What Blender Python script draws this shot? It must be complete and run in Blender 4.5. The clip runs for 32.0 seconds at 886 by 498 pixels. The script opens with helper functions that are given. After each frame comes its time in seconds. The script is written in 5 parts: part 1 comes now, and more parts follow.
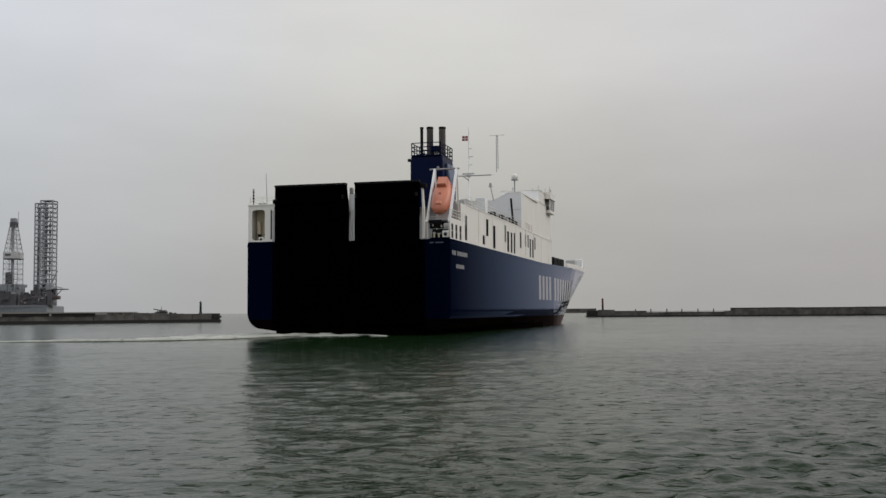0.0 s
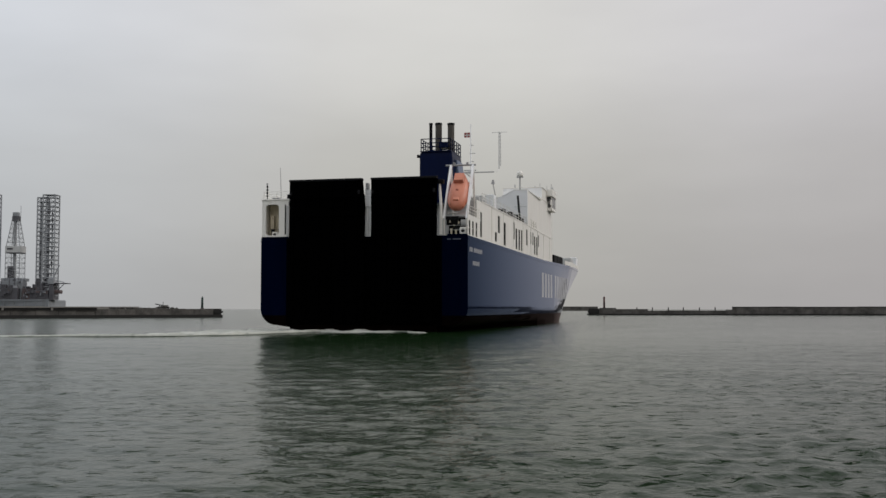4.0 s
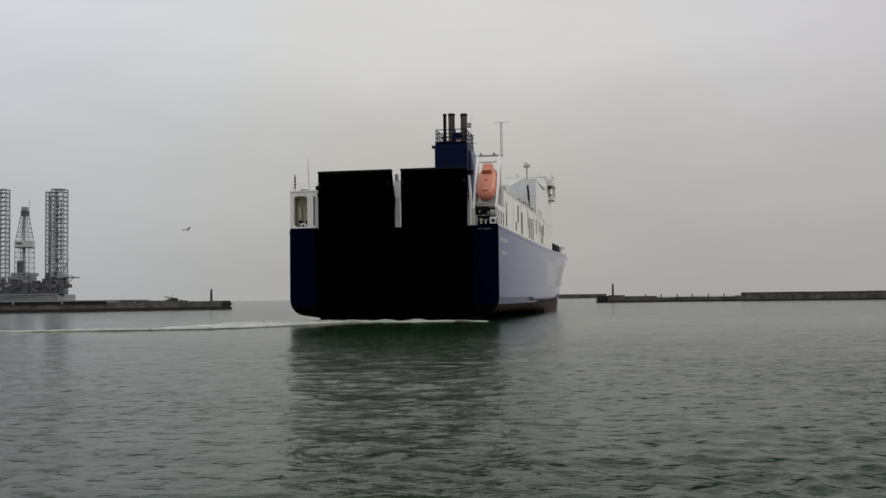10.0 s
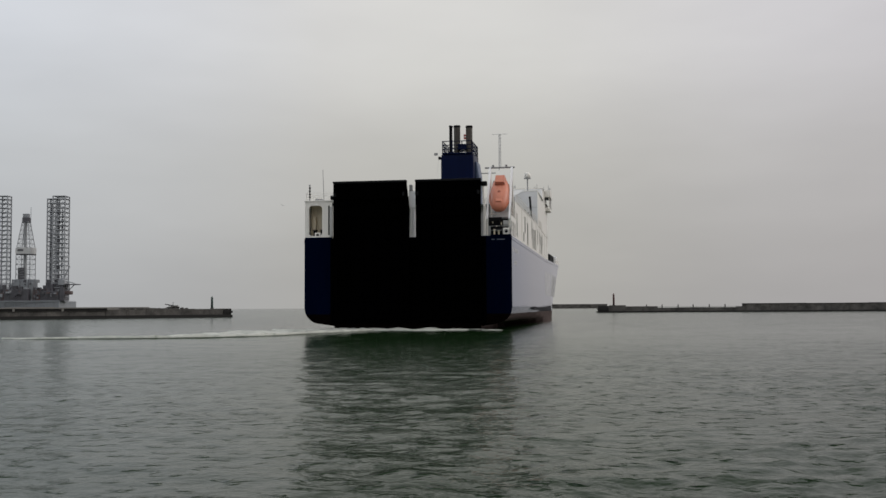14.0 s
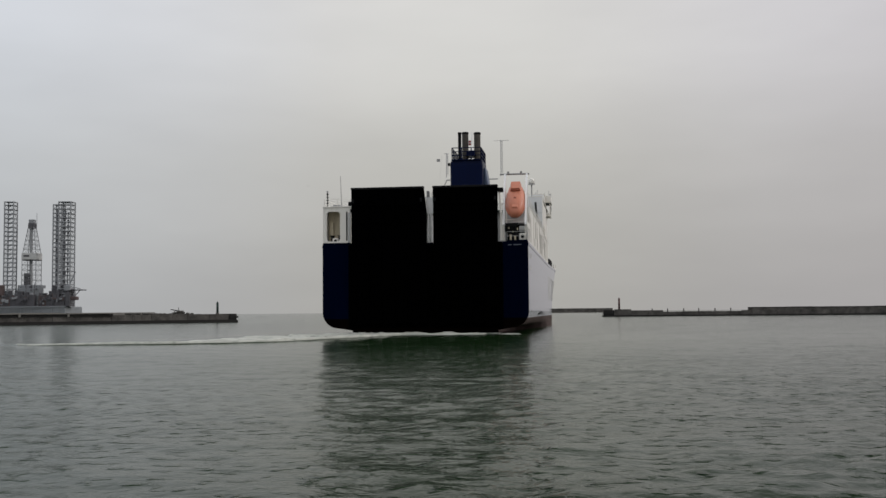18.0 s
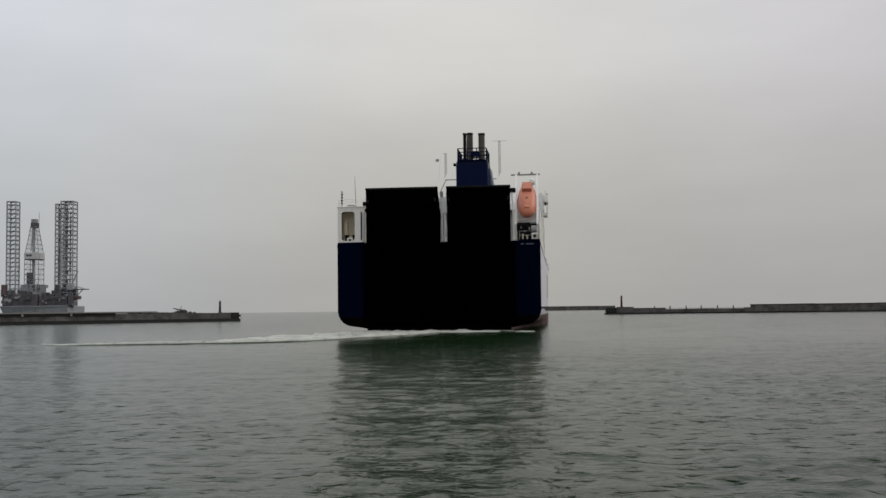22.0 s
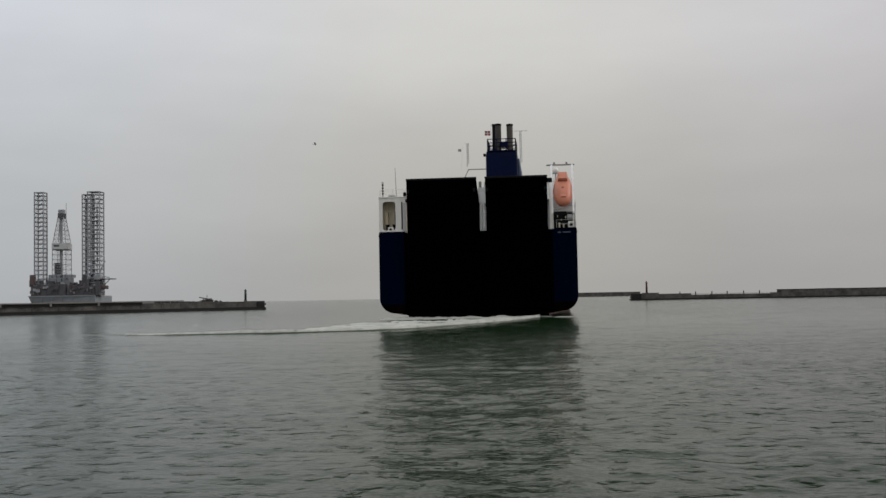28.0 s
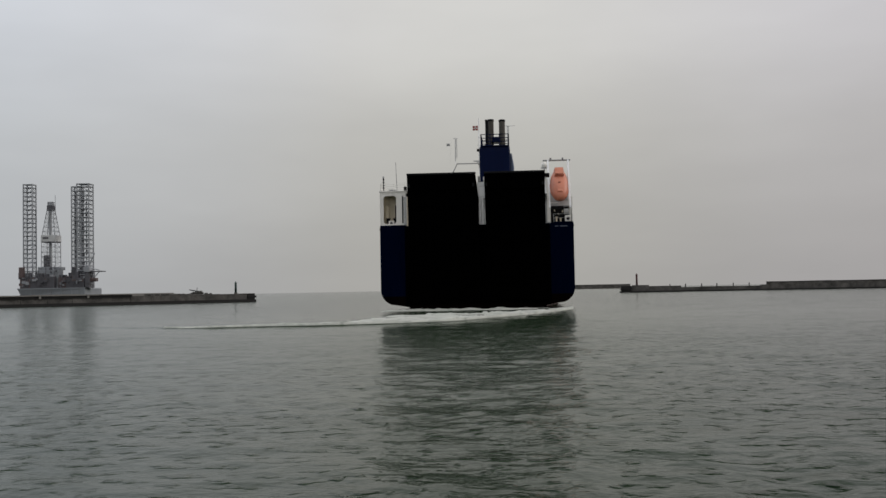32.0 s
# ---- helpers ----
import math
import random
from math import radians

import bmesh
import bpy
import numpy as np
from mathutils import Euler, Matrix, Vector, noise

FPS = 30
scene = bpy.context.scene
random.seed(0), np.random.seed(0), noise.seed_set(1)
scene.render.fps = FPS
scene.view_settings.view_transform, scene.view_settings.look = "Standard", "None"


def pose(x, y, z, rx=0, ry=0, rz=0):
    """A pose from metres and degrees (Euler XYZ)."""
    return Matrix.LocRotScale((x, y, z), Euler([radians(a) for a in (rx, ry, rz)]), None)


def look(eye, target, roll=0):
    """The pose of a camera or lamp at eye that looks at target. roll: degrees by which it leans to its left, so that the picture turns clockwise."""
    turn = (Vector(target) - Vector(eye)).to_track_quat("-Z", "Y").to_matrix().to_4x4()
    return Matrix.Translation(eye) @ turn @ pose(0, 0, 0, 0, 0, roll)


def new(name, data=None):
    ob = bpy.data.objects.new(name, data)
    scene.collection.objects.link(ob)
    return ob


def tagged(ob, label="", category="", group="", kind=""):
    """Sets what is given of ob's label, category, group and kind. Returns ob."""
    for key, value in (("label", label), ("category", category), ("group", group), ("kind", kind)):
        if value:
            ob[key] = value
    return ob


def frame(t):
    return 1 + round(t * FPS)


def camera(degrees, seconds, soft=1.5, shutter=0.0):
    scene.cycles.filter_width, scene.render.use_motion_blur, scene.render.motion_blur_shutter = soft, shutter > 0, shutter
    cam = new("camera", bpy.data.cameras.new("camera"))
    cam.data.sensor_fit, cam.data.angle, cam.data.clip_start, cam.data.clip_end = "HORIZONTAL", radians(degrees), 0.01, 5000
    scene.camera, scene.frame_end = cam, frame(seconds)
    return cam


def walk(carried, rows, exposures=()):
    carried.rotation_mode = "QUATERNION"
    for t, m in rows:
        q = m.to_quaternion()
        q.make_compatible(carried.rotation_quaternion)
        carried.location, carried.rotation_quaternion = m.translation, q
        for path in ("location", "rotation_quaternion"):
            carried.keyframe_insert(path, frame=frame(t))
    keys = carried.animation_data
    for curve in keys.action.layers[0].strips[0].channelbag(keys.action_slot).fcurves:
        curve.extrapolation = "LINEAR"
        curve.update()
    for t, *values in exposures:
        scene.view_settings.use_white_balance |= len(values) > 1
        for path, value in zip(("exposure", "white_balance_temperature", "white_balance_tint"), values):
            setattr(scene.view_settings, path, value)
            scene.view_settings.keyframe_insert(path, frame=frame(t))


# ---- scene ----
# ---------------------------------------------------------------- camera
EYE = 2.51
cam = camera(46.0, 32.0, soft=1.5)
CAMERA_ROWS = [
    (0, -0.00, 3.43, 0.40), (0.5, -0.18, 3.36, 0.44), (1, -0.14, 3.10, 0.33), (1.5, -0.16, 3.38, -0.10),
    (2, 0.01, 2.82, -0.03), (2.5, -0.14, 3.02, -0.11), (3, -0.08, 3.43, -0.18), (3.5, -0.01, 3.26, -0.13),
    (5.5, 0.20, 3.28, 0.32), (6, 0.13, 3.07, 0.12), (6.5, 0.15, 2.80, 0.60), (7, 0.20, 2.87, 0.69),
    (7.5, 0.30, 2.88, 0.82), (8, 0.29, 2.94, 0.79), (8.5, 0.32, 2.95, 0.65), (9, 0.36, 3.01, 0.42),
    (9.5, 0.41, 2.94, 0.32), (10, 0.55, 2.68, 0.69), (10.5, 0.62, 2.98, 0.61), (11, 0.66, 3.00, 0.44),
    (11.5, 0.81, 2.94, 0.45), (12, 0.70, 2.95, 0.18), (12.5, 0.80, 2.92, 0.38), (13, 0.53, 2.73, 0.53),
    (13.5, 0.47, 3.04, 0.46), (14, 0.59, 3.18, 0.36), (14.5, 0.76, 3.22, 0.17), (16.5, 0.79, 3.36, -0.16),
    (17, 0.78, 3.18, -0.02), (17.5, 0.99, 3.03, 0.33), (18, 0.88, 3.43, 0.51), (18.5, 0.95, 3.48, 0.85),
    (19, 1.00, 3.45, 0.78), (19.5, 1.00, 3.71, 0.71), (20, 1.07, 3.67, 0.62), (20.5, 1.18, 3.73, 0.69),
    (21, 1.09, 3.51, 0.93), (21.5, 0.89, 3.21, 0.74), (22, 1.01, 3.33, 0.69), (22.5, 0.90, 3.18, 0.47),
    (23, 0.95, 3.15, 0.41), (23.5, 0.90, 3.13, 0.31), (24, 0.99, 3.01, 0.48), (24.5, 0.96, 2.87, 0.37),
    (25, 0.75, 2.94, 0.04), (25.5, 0.83, 2.57, -0.08), (27.5, 0.59, 1.87, 1.37), (28, 2.35, 2.65, 1.07),
    (28.5, 2.19, 1.16, 1.15), (29, 1.44, 1.09, 1.11), (29.5, 1.92, 1.60, 1.05), (30, 1.96, 1.72, 1.08),
    (30.5, 1.81, 1.97, 0.97), (31, 1.69, 2.07, 0.86), (31.5, 1.65, 2.08, 0.90), (32, 1.83, 2.22, 1.09),
]
SHIP_ROWS = [
    (0, -10.54, 114.06, -14.78), (2, -9.69, 112.54, -14.20), (3.5, -9.14, 113.01, -13.50), (5.5, -8.36, 113.43, -12.55),
    (7, -7.76, 113.51, -11.75), (9, -6.96, 113.79, -10.79), (11, -6.24, 114.56, -9.93), (13, -5.58, 115.46, -9.15),
    (14.5, -5.04, 116.15, -8.45), (16.5, -4.39, 116.79, -7.68), (18, -3.89, 117.62, -7.05), (20, -3.23, 118.61, -6.12),
    (22, -2.62, 119.82, -5.36), (24, -2.01, 120.96, -4.66), (25.5, -1.58, 121.61, -4.28), (27.5, -1.05, 123.14, -3.72),
    (29, -0.61, 124.10, -3.22), (30.5, -0.23, 125.19, -2.75), (32, 0.13, 126.47, -2.21),
]

walk(cam, [(t, pose(0, 0, EYE, 90 + pitch, roll, yaw)) for t, yaw, pitch, roll in CAMERA_ROWS],
     exposures=[(0, 0.0), (25.5, 0.0), (28, -0.05), (32, -0.05)])

# ---------------------------------------------------------------- overcast daylight
world = bpy.data.worlds.new("overcast_sky")
scene.world = world
world.use_nodes = True
wt = world.node_tree
wt.nodes.clear()


def wnode(kind, **props):
    n = wt.nodes.new(kind)
    for key, value in props.items():
        n.inputs[key].default_value = value
    return n


w_out = wt.nodes.new("ShaderNodeOutputWorld")
w_bg = wnode("ShaderNodeBackground", Strength=1.0)
w_sky = wt.nodes.new("ShaderNodeTexSky")
w_sky.sky_type = "NISHITA"
w_sky.sun_disc = False
w_sky.sun_elevation, w_sky.sun_rotation = radians(32.9), radians(86.6)
w_sky.dust_density = 4.0
w_scale = wt.nodes.new("ShaderNodeVectorMath")
w_scale.operation = "SCALE"
w_scale.inputs["Scale"].default_value = 0.003
w_coord = wt.nodes.new("ShaderNodeTexCoord")
w_sep = wt.nodes.new("ShaderNodeSeparateXYZ")
w_ramp = wt.nodes.new("ShaderNodeValToRGB")
SKY = [(0.0, (0.408, 0.402, 0.393)), (0.06, (0.438, 0.432, 0.421)), (0.14, (0.504, 0.498, 0.486)), (0.24, (0.625, 0.621, 0.624)), (0.36, (0.69, 0.685, 0.70)), (0.62, (0.77, 0.775, 0.79)), (1.0, (0.93, 0.94, 0.95))]
while len(w_ramp.color_ramp.elements) < len(SKY):
    w_ramp.color_ramp.elements.new(0.5)
for e, (p, c) in zip(w_ramp.color_ramp.elements, SKY):
    e.position, e.color = p, (*c, 1)
w_map = wt.nodes.new("ShaderNodeMapping")
w_map.inputs["Scale"].default_value = (1.6, 1.6, 5.0)
w_noise = wnode("ShaderNodeTexNoise", Scale=1.5, Detail=4.0, Roughness=0.55)
w_range = wt.nodes.new("ShaderNodeMapRange")
w_range.inputs["From Min"].default_value, w_range.inputs["From Max"].default_value = 0.3, 0.7
w_range.inputs["To Min"].default_value, w_range.inputs["To Max"].default_value = 0.93, 1.07
w_side = wt.nodes.new("ShaderNodeMapRange")
w_side.inputs["From Min"].default_value, w_side.inputs["From Max"].default_value = -0.42, -0.12
w_side.inputs["To Min"].default_value, w_side.inputs["To Max"].default_value = 1.0, 0.0
w_tint = wt.nodes.new("ShaderNodeMix")
w_tint.data_type, w_tint.blend_type = "RGBA", "MULTIPLY"
w_tint.inputs["B"].default_value = (1.02, 1.07, 1.135, 1)
# a warm haze of exhaust over the fairway, and a slightly heavier cloud to the right
w_off = wnode("ShaderNodeMath")
w_off.operation = "SUBTRACT"
w_off.inputs[1].default_value = 0.02
w_abs = wnode("ShaderNodeMath")
w_abs.operation = "ABSOLUTE"
w_mid = wt.nodes.new("ShaderNodeMapRange")
w_mid.interpolation_type = "SMOOTHSTEP"
w_mid.inputs["From Min"].default_value, w_mid.inputs["From Max"].default_value = 0.04, 0.30
w_mid.inputs["To Min"].default_value, w_mid.inputs["To Max"].default_value = 1.0, 0.0
w_warm = wt.nodes.new("ShaderNodeMix")
w_warm.data_type, w_warm.blend_type = "RGBA", "MULTIPLY"
w_warm.inputs["B"].default_value = (1.005, 1.0, 0.96, 1)
w_right = wt.nodes.new("ShaderNodeMapRange")
w_right.inputs["From Min"].default_value, w_right.inputs["From Max"].default_value = 0.06, 0.40
w_heavy = wt.nodes.new("ShaderNodeMix")
w_heavy.data_type, w_heavy.blend_type = "RGBA", "MULTIPLY"
w_heavy.inputs["B"].default_value = (0.925, 0.905, 0.925, 1)
w_mul = wt.nodes.new("ShaderNodeVectorMath")
w_mul.operation = "SCALE"
w_add = wt.nodes.new("ShaderNodeVectorMath")
w_add.operation = "ADD"
link = wt.links.new
link(w_coord.outputs["Generated"], w_sep.inputs[0])
link(w_sep.outputs["Z"], w_ramp.inputs[0])
link(w_coord.outputs["Generated"], w_map.inputs[0])
link(w_map.outputs[0], w_noise.inputs["Vector"])
link(w_noise.outputs[0], w_range.inputs["Value"])
link(w_sep.outputs["X"], w_side.inputs["Value"])
link(w_side.outputs[0], w_tint.inputs["Factor"])
link(w_ramp.outputs[0], w_tint.inputs["A"])
link(w_sep.outputs["X"], w_off.inputs[0])
link(w_off.outputs[0], w_abs.inputs[0])
link(w_abs.outputs[0], w_mid.inputs["Value"])
link(w_mid.outputs[0], w_warm.inputs["Factor"])
link(w_tint.outputs["Result"], w_warm.inputs["A"])
link(w_sep.outputs["X"], w_right.inputs["Value"])
link(w_right.outputs[0], w_heavy.inputs["Factor"])
link(w_warm.outputs["Result"], w_heavy.inputs["A"])
link(w_heavy.outputs["Result"], w_mul.inputs[0])
link(w_range.outputs[0], w_mul.inputs["Scale"])
link(w_sky.outputs[0], w_scale.inputs[0])
link(w_mul.outputs[0], w_add.inputs[0])
link(w_scale.outputs[0], w_add.inputs[1])
link(w_add.outputs[0], w_bg.inputs["Color"])
link(w_bg.outputs[0], w_out.inputs[0])

sun_data = bpy.data.lights.new("sun", "SUN")
sun_data.energy, sun_data.angle, sun_data.color = 0.9, radians(30), (1.0, 0.97, 0.93)
sun = new("sun", sun_data)
sun.matrix_world = look((85, 5, 55), (0, 0, 0))


# ---------------------------------------------------------------- materials
def material(name, colour, rough=0.5, metal=0.0, vary=0.15, grain=0.6, stain=None, stain_amount=0.0, bump=0.0, bump_scale=3.0,
             specular=0.5, streak=False, piece=0.0, even=False):
    """A painted or raw surface: two scales of colour variation, stains, streaks running down, fine relief."""
    m = bpy.data.materials.new(name)
    m.use_nodes = True
    nt = m.node_tree
    b = nt.nodes["Principled BSDF"]
    b.inputs["Metallic"].default_value = metal
    b.inputs["Specular IOR Level"].default_value = specular
    tc = nt.nodes.new("ShaderNodeTexCoord")
    mp = nt.nodes.new("ShaderNodeMapping")
    mp.inputs["Scale"].default_value = (1, 1, 0.18) if streak else (1, 1, 1)
    nt.links.new(tc.outputs["Object"], mp.inputs[0])
    n1 = nt.nodes.new("ShaderNodeTexNoise")
    n1.inputs["Scale"].default_value, n1.inputs["Detail"].default_value = grain, 6.0
    n2 = nt.nodes.new("ShaderNodeTexNoise")
    n2.inputs["Scale"].default_value, n2.inputs["Detail"].default_value = grain * 9, 4.0
    for n in (n1, n2):
        nt.links.new(mp.outputs[0], n.inputs["Vector"])
    add = nt.nodes.new("ShaderNodeMath")
    add.operation = "MULTIPLY_ADD"
    add.inputs[1].default_value = 0.45
    nt.links.new(n2.outputs[0], add.inputs[0])
    nt.links.new(n1.outputs[0], add.inputs[2])
    rng = nt.nodes.new("ShaderNodeMapRange")
    rng.inputs["From Min"].default_value, rng.inputs["From Max"].default_value = 0.45, 1.0
    rng.inputs["To Min"].default_value, rng.inputs["To Max"].default_value = 1 - vary, 1 + vary
    nt.links.new(add.outputs[0], rng.inputs["Value"])
    sc = nt.nodes.new("ShaderNodeVectorMath")
    sc.operation = "SCALE"
    sc.inputs[0].default_value = colour
    nt.links.new(rng.outputs[0], sc.inputs["Scale"])
    out = sc.outputs[0]
    if piece:
        info = nt.nodes.new("ShaderNodeObjectInfo")
        r2 = nt.nodes.new("ShaderNodeMapRange")
        r2.inputs["To Min"].default_value, r2.inputs["To Max"].default_value = 1 - piece, 1 + piece
        nt.links.new(info.outputs["Random"], r2.inputs["Value"])
        s2 = nt.nodes.new("ShaderNodeVectorMath")
        s2.operation = "SCALE"
        nt.links.new(out, s2.inputs[0])
        nt.links.new(r2.outputs[0], s2.inputs["Scale"])
        out = s2.outputs[0]
    if stain:
        n3 = nt.nodes.new("ShaderNodeTexNoise")
        n3.inputs["Scale"].default_value, n3.inputs["Detail"].default_value = grain * 2.3, 7.0
        n3.inputs["Roughness"].default_value = 0.7
        nt.links.new(mp.outputs[0], n3.inputs["Vector"])
        r3 = nt.nodes.new("ShaderNodeMapRange")
        r3.inputs["From Min"].default_value, r3.inputs["From Max"].default_value = 0.52, 0.75
        r3.inputs["To Max"].default_value = stain_amount
        nt.links.new(n3.outputs[0], r3.inputs["Value"])
        mix = nt.nodes.new("ShaderNodeMix")
        mix.data_type = "RGBA"
        mix.inputs["B"].default_value = (*stain, 1)
        nt.links.new(r3.outputs[0], mix.inputs["Factor"])
        nt.links.new(out, mix.inputs["A"])
        out = mix.outputs["Result"]
    nt.links.new(out, b.inputs["Base Color"])
    rr = nt.nodes.new("ShaderNodeMapRange")
    rr.inputs["To Min"].default_value, rr.inputs["To Max"].default_value = max(rough - (0.03 if even else 0.1), 0.02), min(rough + (0.04 if even else 0.12), 1)
    nt.links.new(n1.outputs[0], rr.inputs["Value"])
    nt.links.new(rr.outputs[0], b.inputs["Roughness"])
    if bump:
        bp = nt.nodes.new("ShaderNodeBump")
        bp.inputs["Strength"].default_value, bp.inputs["Distance"].default_value = 1.0, bump
        n4 = nt.nodes.new("ShaderNodeTexNoise")
        n4.inputs["Scale"].default_value, n4.inputs["Detail"].default_value = bump_scale, 6.0
        nt.links.new(tc.outputs["Object"], n4.inputs["Vector"])
        nt.links.new(n4.outputs[0], bp.inputs["Height"])
        nt.links.new(bp.outputs[0], b.inputs["Normal"])
    return m


BLUE = material("hull_blue_paint", (0.0007, 0.0022, 0.0105), 0.09, vary=0.25, grain=0.25, stain=(0.0007, 0.002, 0.008), stain_amount=0.6, bump=0.006, bump_scale=0.3, specular=0.0, streak=True, even=True)
FUNNEL_BLUE = material("funnel_blue_paint", (0.0016, 0.0055, 0.030), 0.35, vary=0.2, grain=0.4, specular=0.06, streak=True)
# lighter blue with the sky's reflection on the funnel's side painted in
DUCT_BLUE = material("sky_lit_blue_paint", (0.07, 0.10, 0.17), 0.4, vary=0.2, grain=0.5, streak=True)
RED = material("boot_topping_paint", (0.0026, 0.0016, 0.0013), 0.6, vary=0.35, grain=0.5, stain=(0.001, 0.001, 0.001), stain_amount=0.6, bump=0.004, bump_scale=0.5, specular=0.0, streak=True)
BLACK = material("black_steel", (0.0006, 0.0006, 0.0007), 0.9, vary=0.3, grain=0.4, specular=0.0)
DARK = material("dark_gear", (0.008, 0.008, 0.009), 0.7, vary=0.3, grain=1.5, specular=0.1)
WHITE = material("ship_white_paint", (0.78, 0.755, 0.70), 0.45, vary=0.07, grain=0.35, stain=(0.42, 0.34, 0.24), stain_amount=0.28, streak=True)
CREAM = material("cream_paint", (0.66, 0.58, 0.43), 0.5, vary=0.10, grain=0.6, stain=(0.33, 0.24, 0.15), stain_amount=0.35, streak=True)
GREY = material("grey_paint", (0.27, 0.27, 0.27), 0.5, vary=0.12, grain=0.6)
PALE = material("pale_grey_paint", (0.47, 0.47, 0.46), 0.45, vary=0.10, grain=0.5)
DECK = material("deck_green_grey", (0.10, 0.12, 0.11), 0.7, vary=0.2, grain=0.7)
ORANGE = material("lifeboat_orange", (0.57, 0.20, 0.12), 0.4, vary=0.10, grain=0.8, stain=(0.40, 0.09, 0.04), stain_amount=0.4)
ORANGE_DARK = material("lifeboat_window", (0.44, 0.14, 0.085), 0.3)
SOOT = material("sooty_pipe", (0.07, 0.062, 0.052), 0.7, metal=0.2, vary=0.3, grain=0.8)
GLASS = material("dark_window_glass", (0.012, 0.014, 0.016), 0.08, vary=0.1)
CONCRETE = material("weathered_concrete", (0.088, 0.082, 0.075), 0.9, vary=0.7, grain=0.36, stain=(0.030, 0.024, 0.017), stain_amount=0.95, bump=0.05, bump_scale=0.7, piece=0.12)
CONCRETE_DARK = material("wet_dark_concrete", (0.012, 0.011, 0.010), 0.8, vary=0.35, grain=0.2, piece=0.2)
CONCRETE_PALE = material("pale_concrete_cap", (0.20, 0.19, 0.175), 0.9, vary=0.15, grain=0.15, stain=(0.12, 0.11, 0.09), stain_amount=0.5, piece=0.10)
STONE = material("armour_stone", (0.06, 0.056, 0.05), 0.9, vary=0.3, grain=0.3, bump=0.08, bump_scale=1.0)
GREEN_MARK = material("dark_green_beacon", (0.016, 0.048, 0.038), 0.55, vary=0.2)
RED_MARK = material("red_beacon", (0.075, 0.018, 0.016), 0.55, vary=0.2)
RIG_STEEL = material("rig_steel", (0.29, 0.30, 0.315), 0.65, vary=0.2, grain=0.2)
RIG_HULL = material("rig_hull_grey", (0.24, 0.255, 0.27), 0.6, vary=0.12, grain=0.08, stain=(0.16, 0.14, 0.13), stain_amount=0.4, streak=True)
RIG_DARK = material("rig_dark_modules", (0.088, 0.086, 0.095), 0.7, vary=0.3, grain=0.15)
DERRICK = material("derrick_galvanised_steel", (0.36, 0.37, 0.38), 0.6, vary=0.2, grain=0.2)
RIG_RUST = material("rig_rusty_red", (0.11, 0.078, 0.075), 0.7, vary=0.2, grain=0.2)
RIG_WHITE = material("rig_white_panel", (0.55, 0.55, 0.54), 0.6, vary=0.1, grain=0.2)
DIM = material("faded_lettering", (0.07, 0.08, 0.11), 0.6)
# white fittings; on aft walls and the centre post it adds light as colour
BRIGHT = material("bright_and_lit_white_paint", (0.86, 0.86, 0.86), 0.4, vary=0.04)
LETTER = material("white_lettering", (0.27, 0.27, 0.275), 0.4, vary=0.05, bump=0.006, bump_scale=0.3, specular=0.1)
FLAG_RED = material("flag_red_cloth", (0.25, 0.035, 0.03), 0.8)
FLAG_WHITE = material("flag_white_cloth", (0.6, 0.6, 0.58), 0.8)
FOAM = material("white_foam", (0.43, 0.435, 0.395), 0.9, vary=0.25, grain=0.35, stain=(0.08, 0.11, 0.08), stain_amount=0.95, bump=0.06, bump_scale=2.0)
GULL_WHITE = material("gull_feathers", (0.45, 0.45, 0.45), 0.8)
GULL_GREY = material("gull_wing_grey", (0.14, 0.145, 0.15), 0.8)


def clear_gloss(m, begin, most, colour, grazing, rough):
    """Lays a tinted clear gloss over a paint, strong and paler where it is seen along the surface."""
    nt = m.node_tree
    g = nt.nodes.new("ShaderNodeBsdfGlossy")
    g.inputs["Roughness"].default_value = rough
    lw = nt.nodes.new("ShaderNodeLayerWeight")
    lw.inputs["Blend"].default_value = 0.5
    share = nt.nodes.new("ShaderNodeMapRange")
    share.interpolation_type = "SMOOTHSTEP"
    share.inputs["From Min"].default_value, share.inputs["From Max"].default_value = begin, 1.0
    share.inputs["To Min"].default_value, share.inputs["To Max"].default_value = 0.0, most
    pale = nt.nodes.new("ShaderNodeMapRange")
    pale.inputs["From Min"].default_value, pale.inputs["From Max"].default_value = 0.80, 0.925
    hue = nt.nodes.new("ShaderNodeMix")
    hue.data_type = "RGBA"
    hue.inputs["A"].default_value, hue.inputs["B"].default_value = (*colour, 1), (*grazing, 1)
    mix = nt.nodes.new("ShaderNodeMixShader")
    b = nt.nodes["Principled BSDF"]
    nt.links.new(b.inputs["Normal"].links[0].from_socket, g.inputs["Normal"])
    nt.links.new(lw.outputs["Facing"], pale.inputs["Value"])
    nt.links.new(pale.outputs[0], hue.inputs["Factor"])
    nt.links.new(hue.outputs["Result"], g.inputs["Color"])
    nt.links.new(lw.outputs["Facing"], share.inputs["Value"])
    nt.links.new(share.outputs[0], mix.inputs[0])
    nt.links.new(b.outputs[0], mix.inputs[1])
    nt.links.new(g.outputs[0], mix.inputs[2])
    nt.links.new(mix.outputs[0], nt.nodes["Material Output"].inputs["Surface"])


clear_gloss(BLUE, 0.738, 0.92, (0.50, 0.66, 1.0), (0.93, 0.93, 1.0), 0.05)
clear_gloss(RED, 0.80, 0.55, (0.12, 0.08, 0.07), (0.55, 0.44, 0.42), 0.25)
clear_gloss(LETTER, 0.738, 0.92, (0.85, 0.9, 1.0), (0.98, 0.98, 1.0), 0.05)


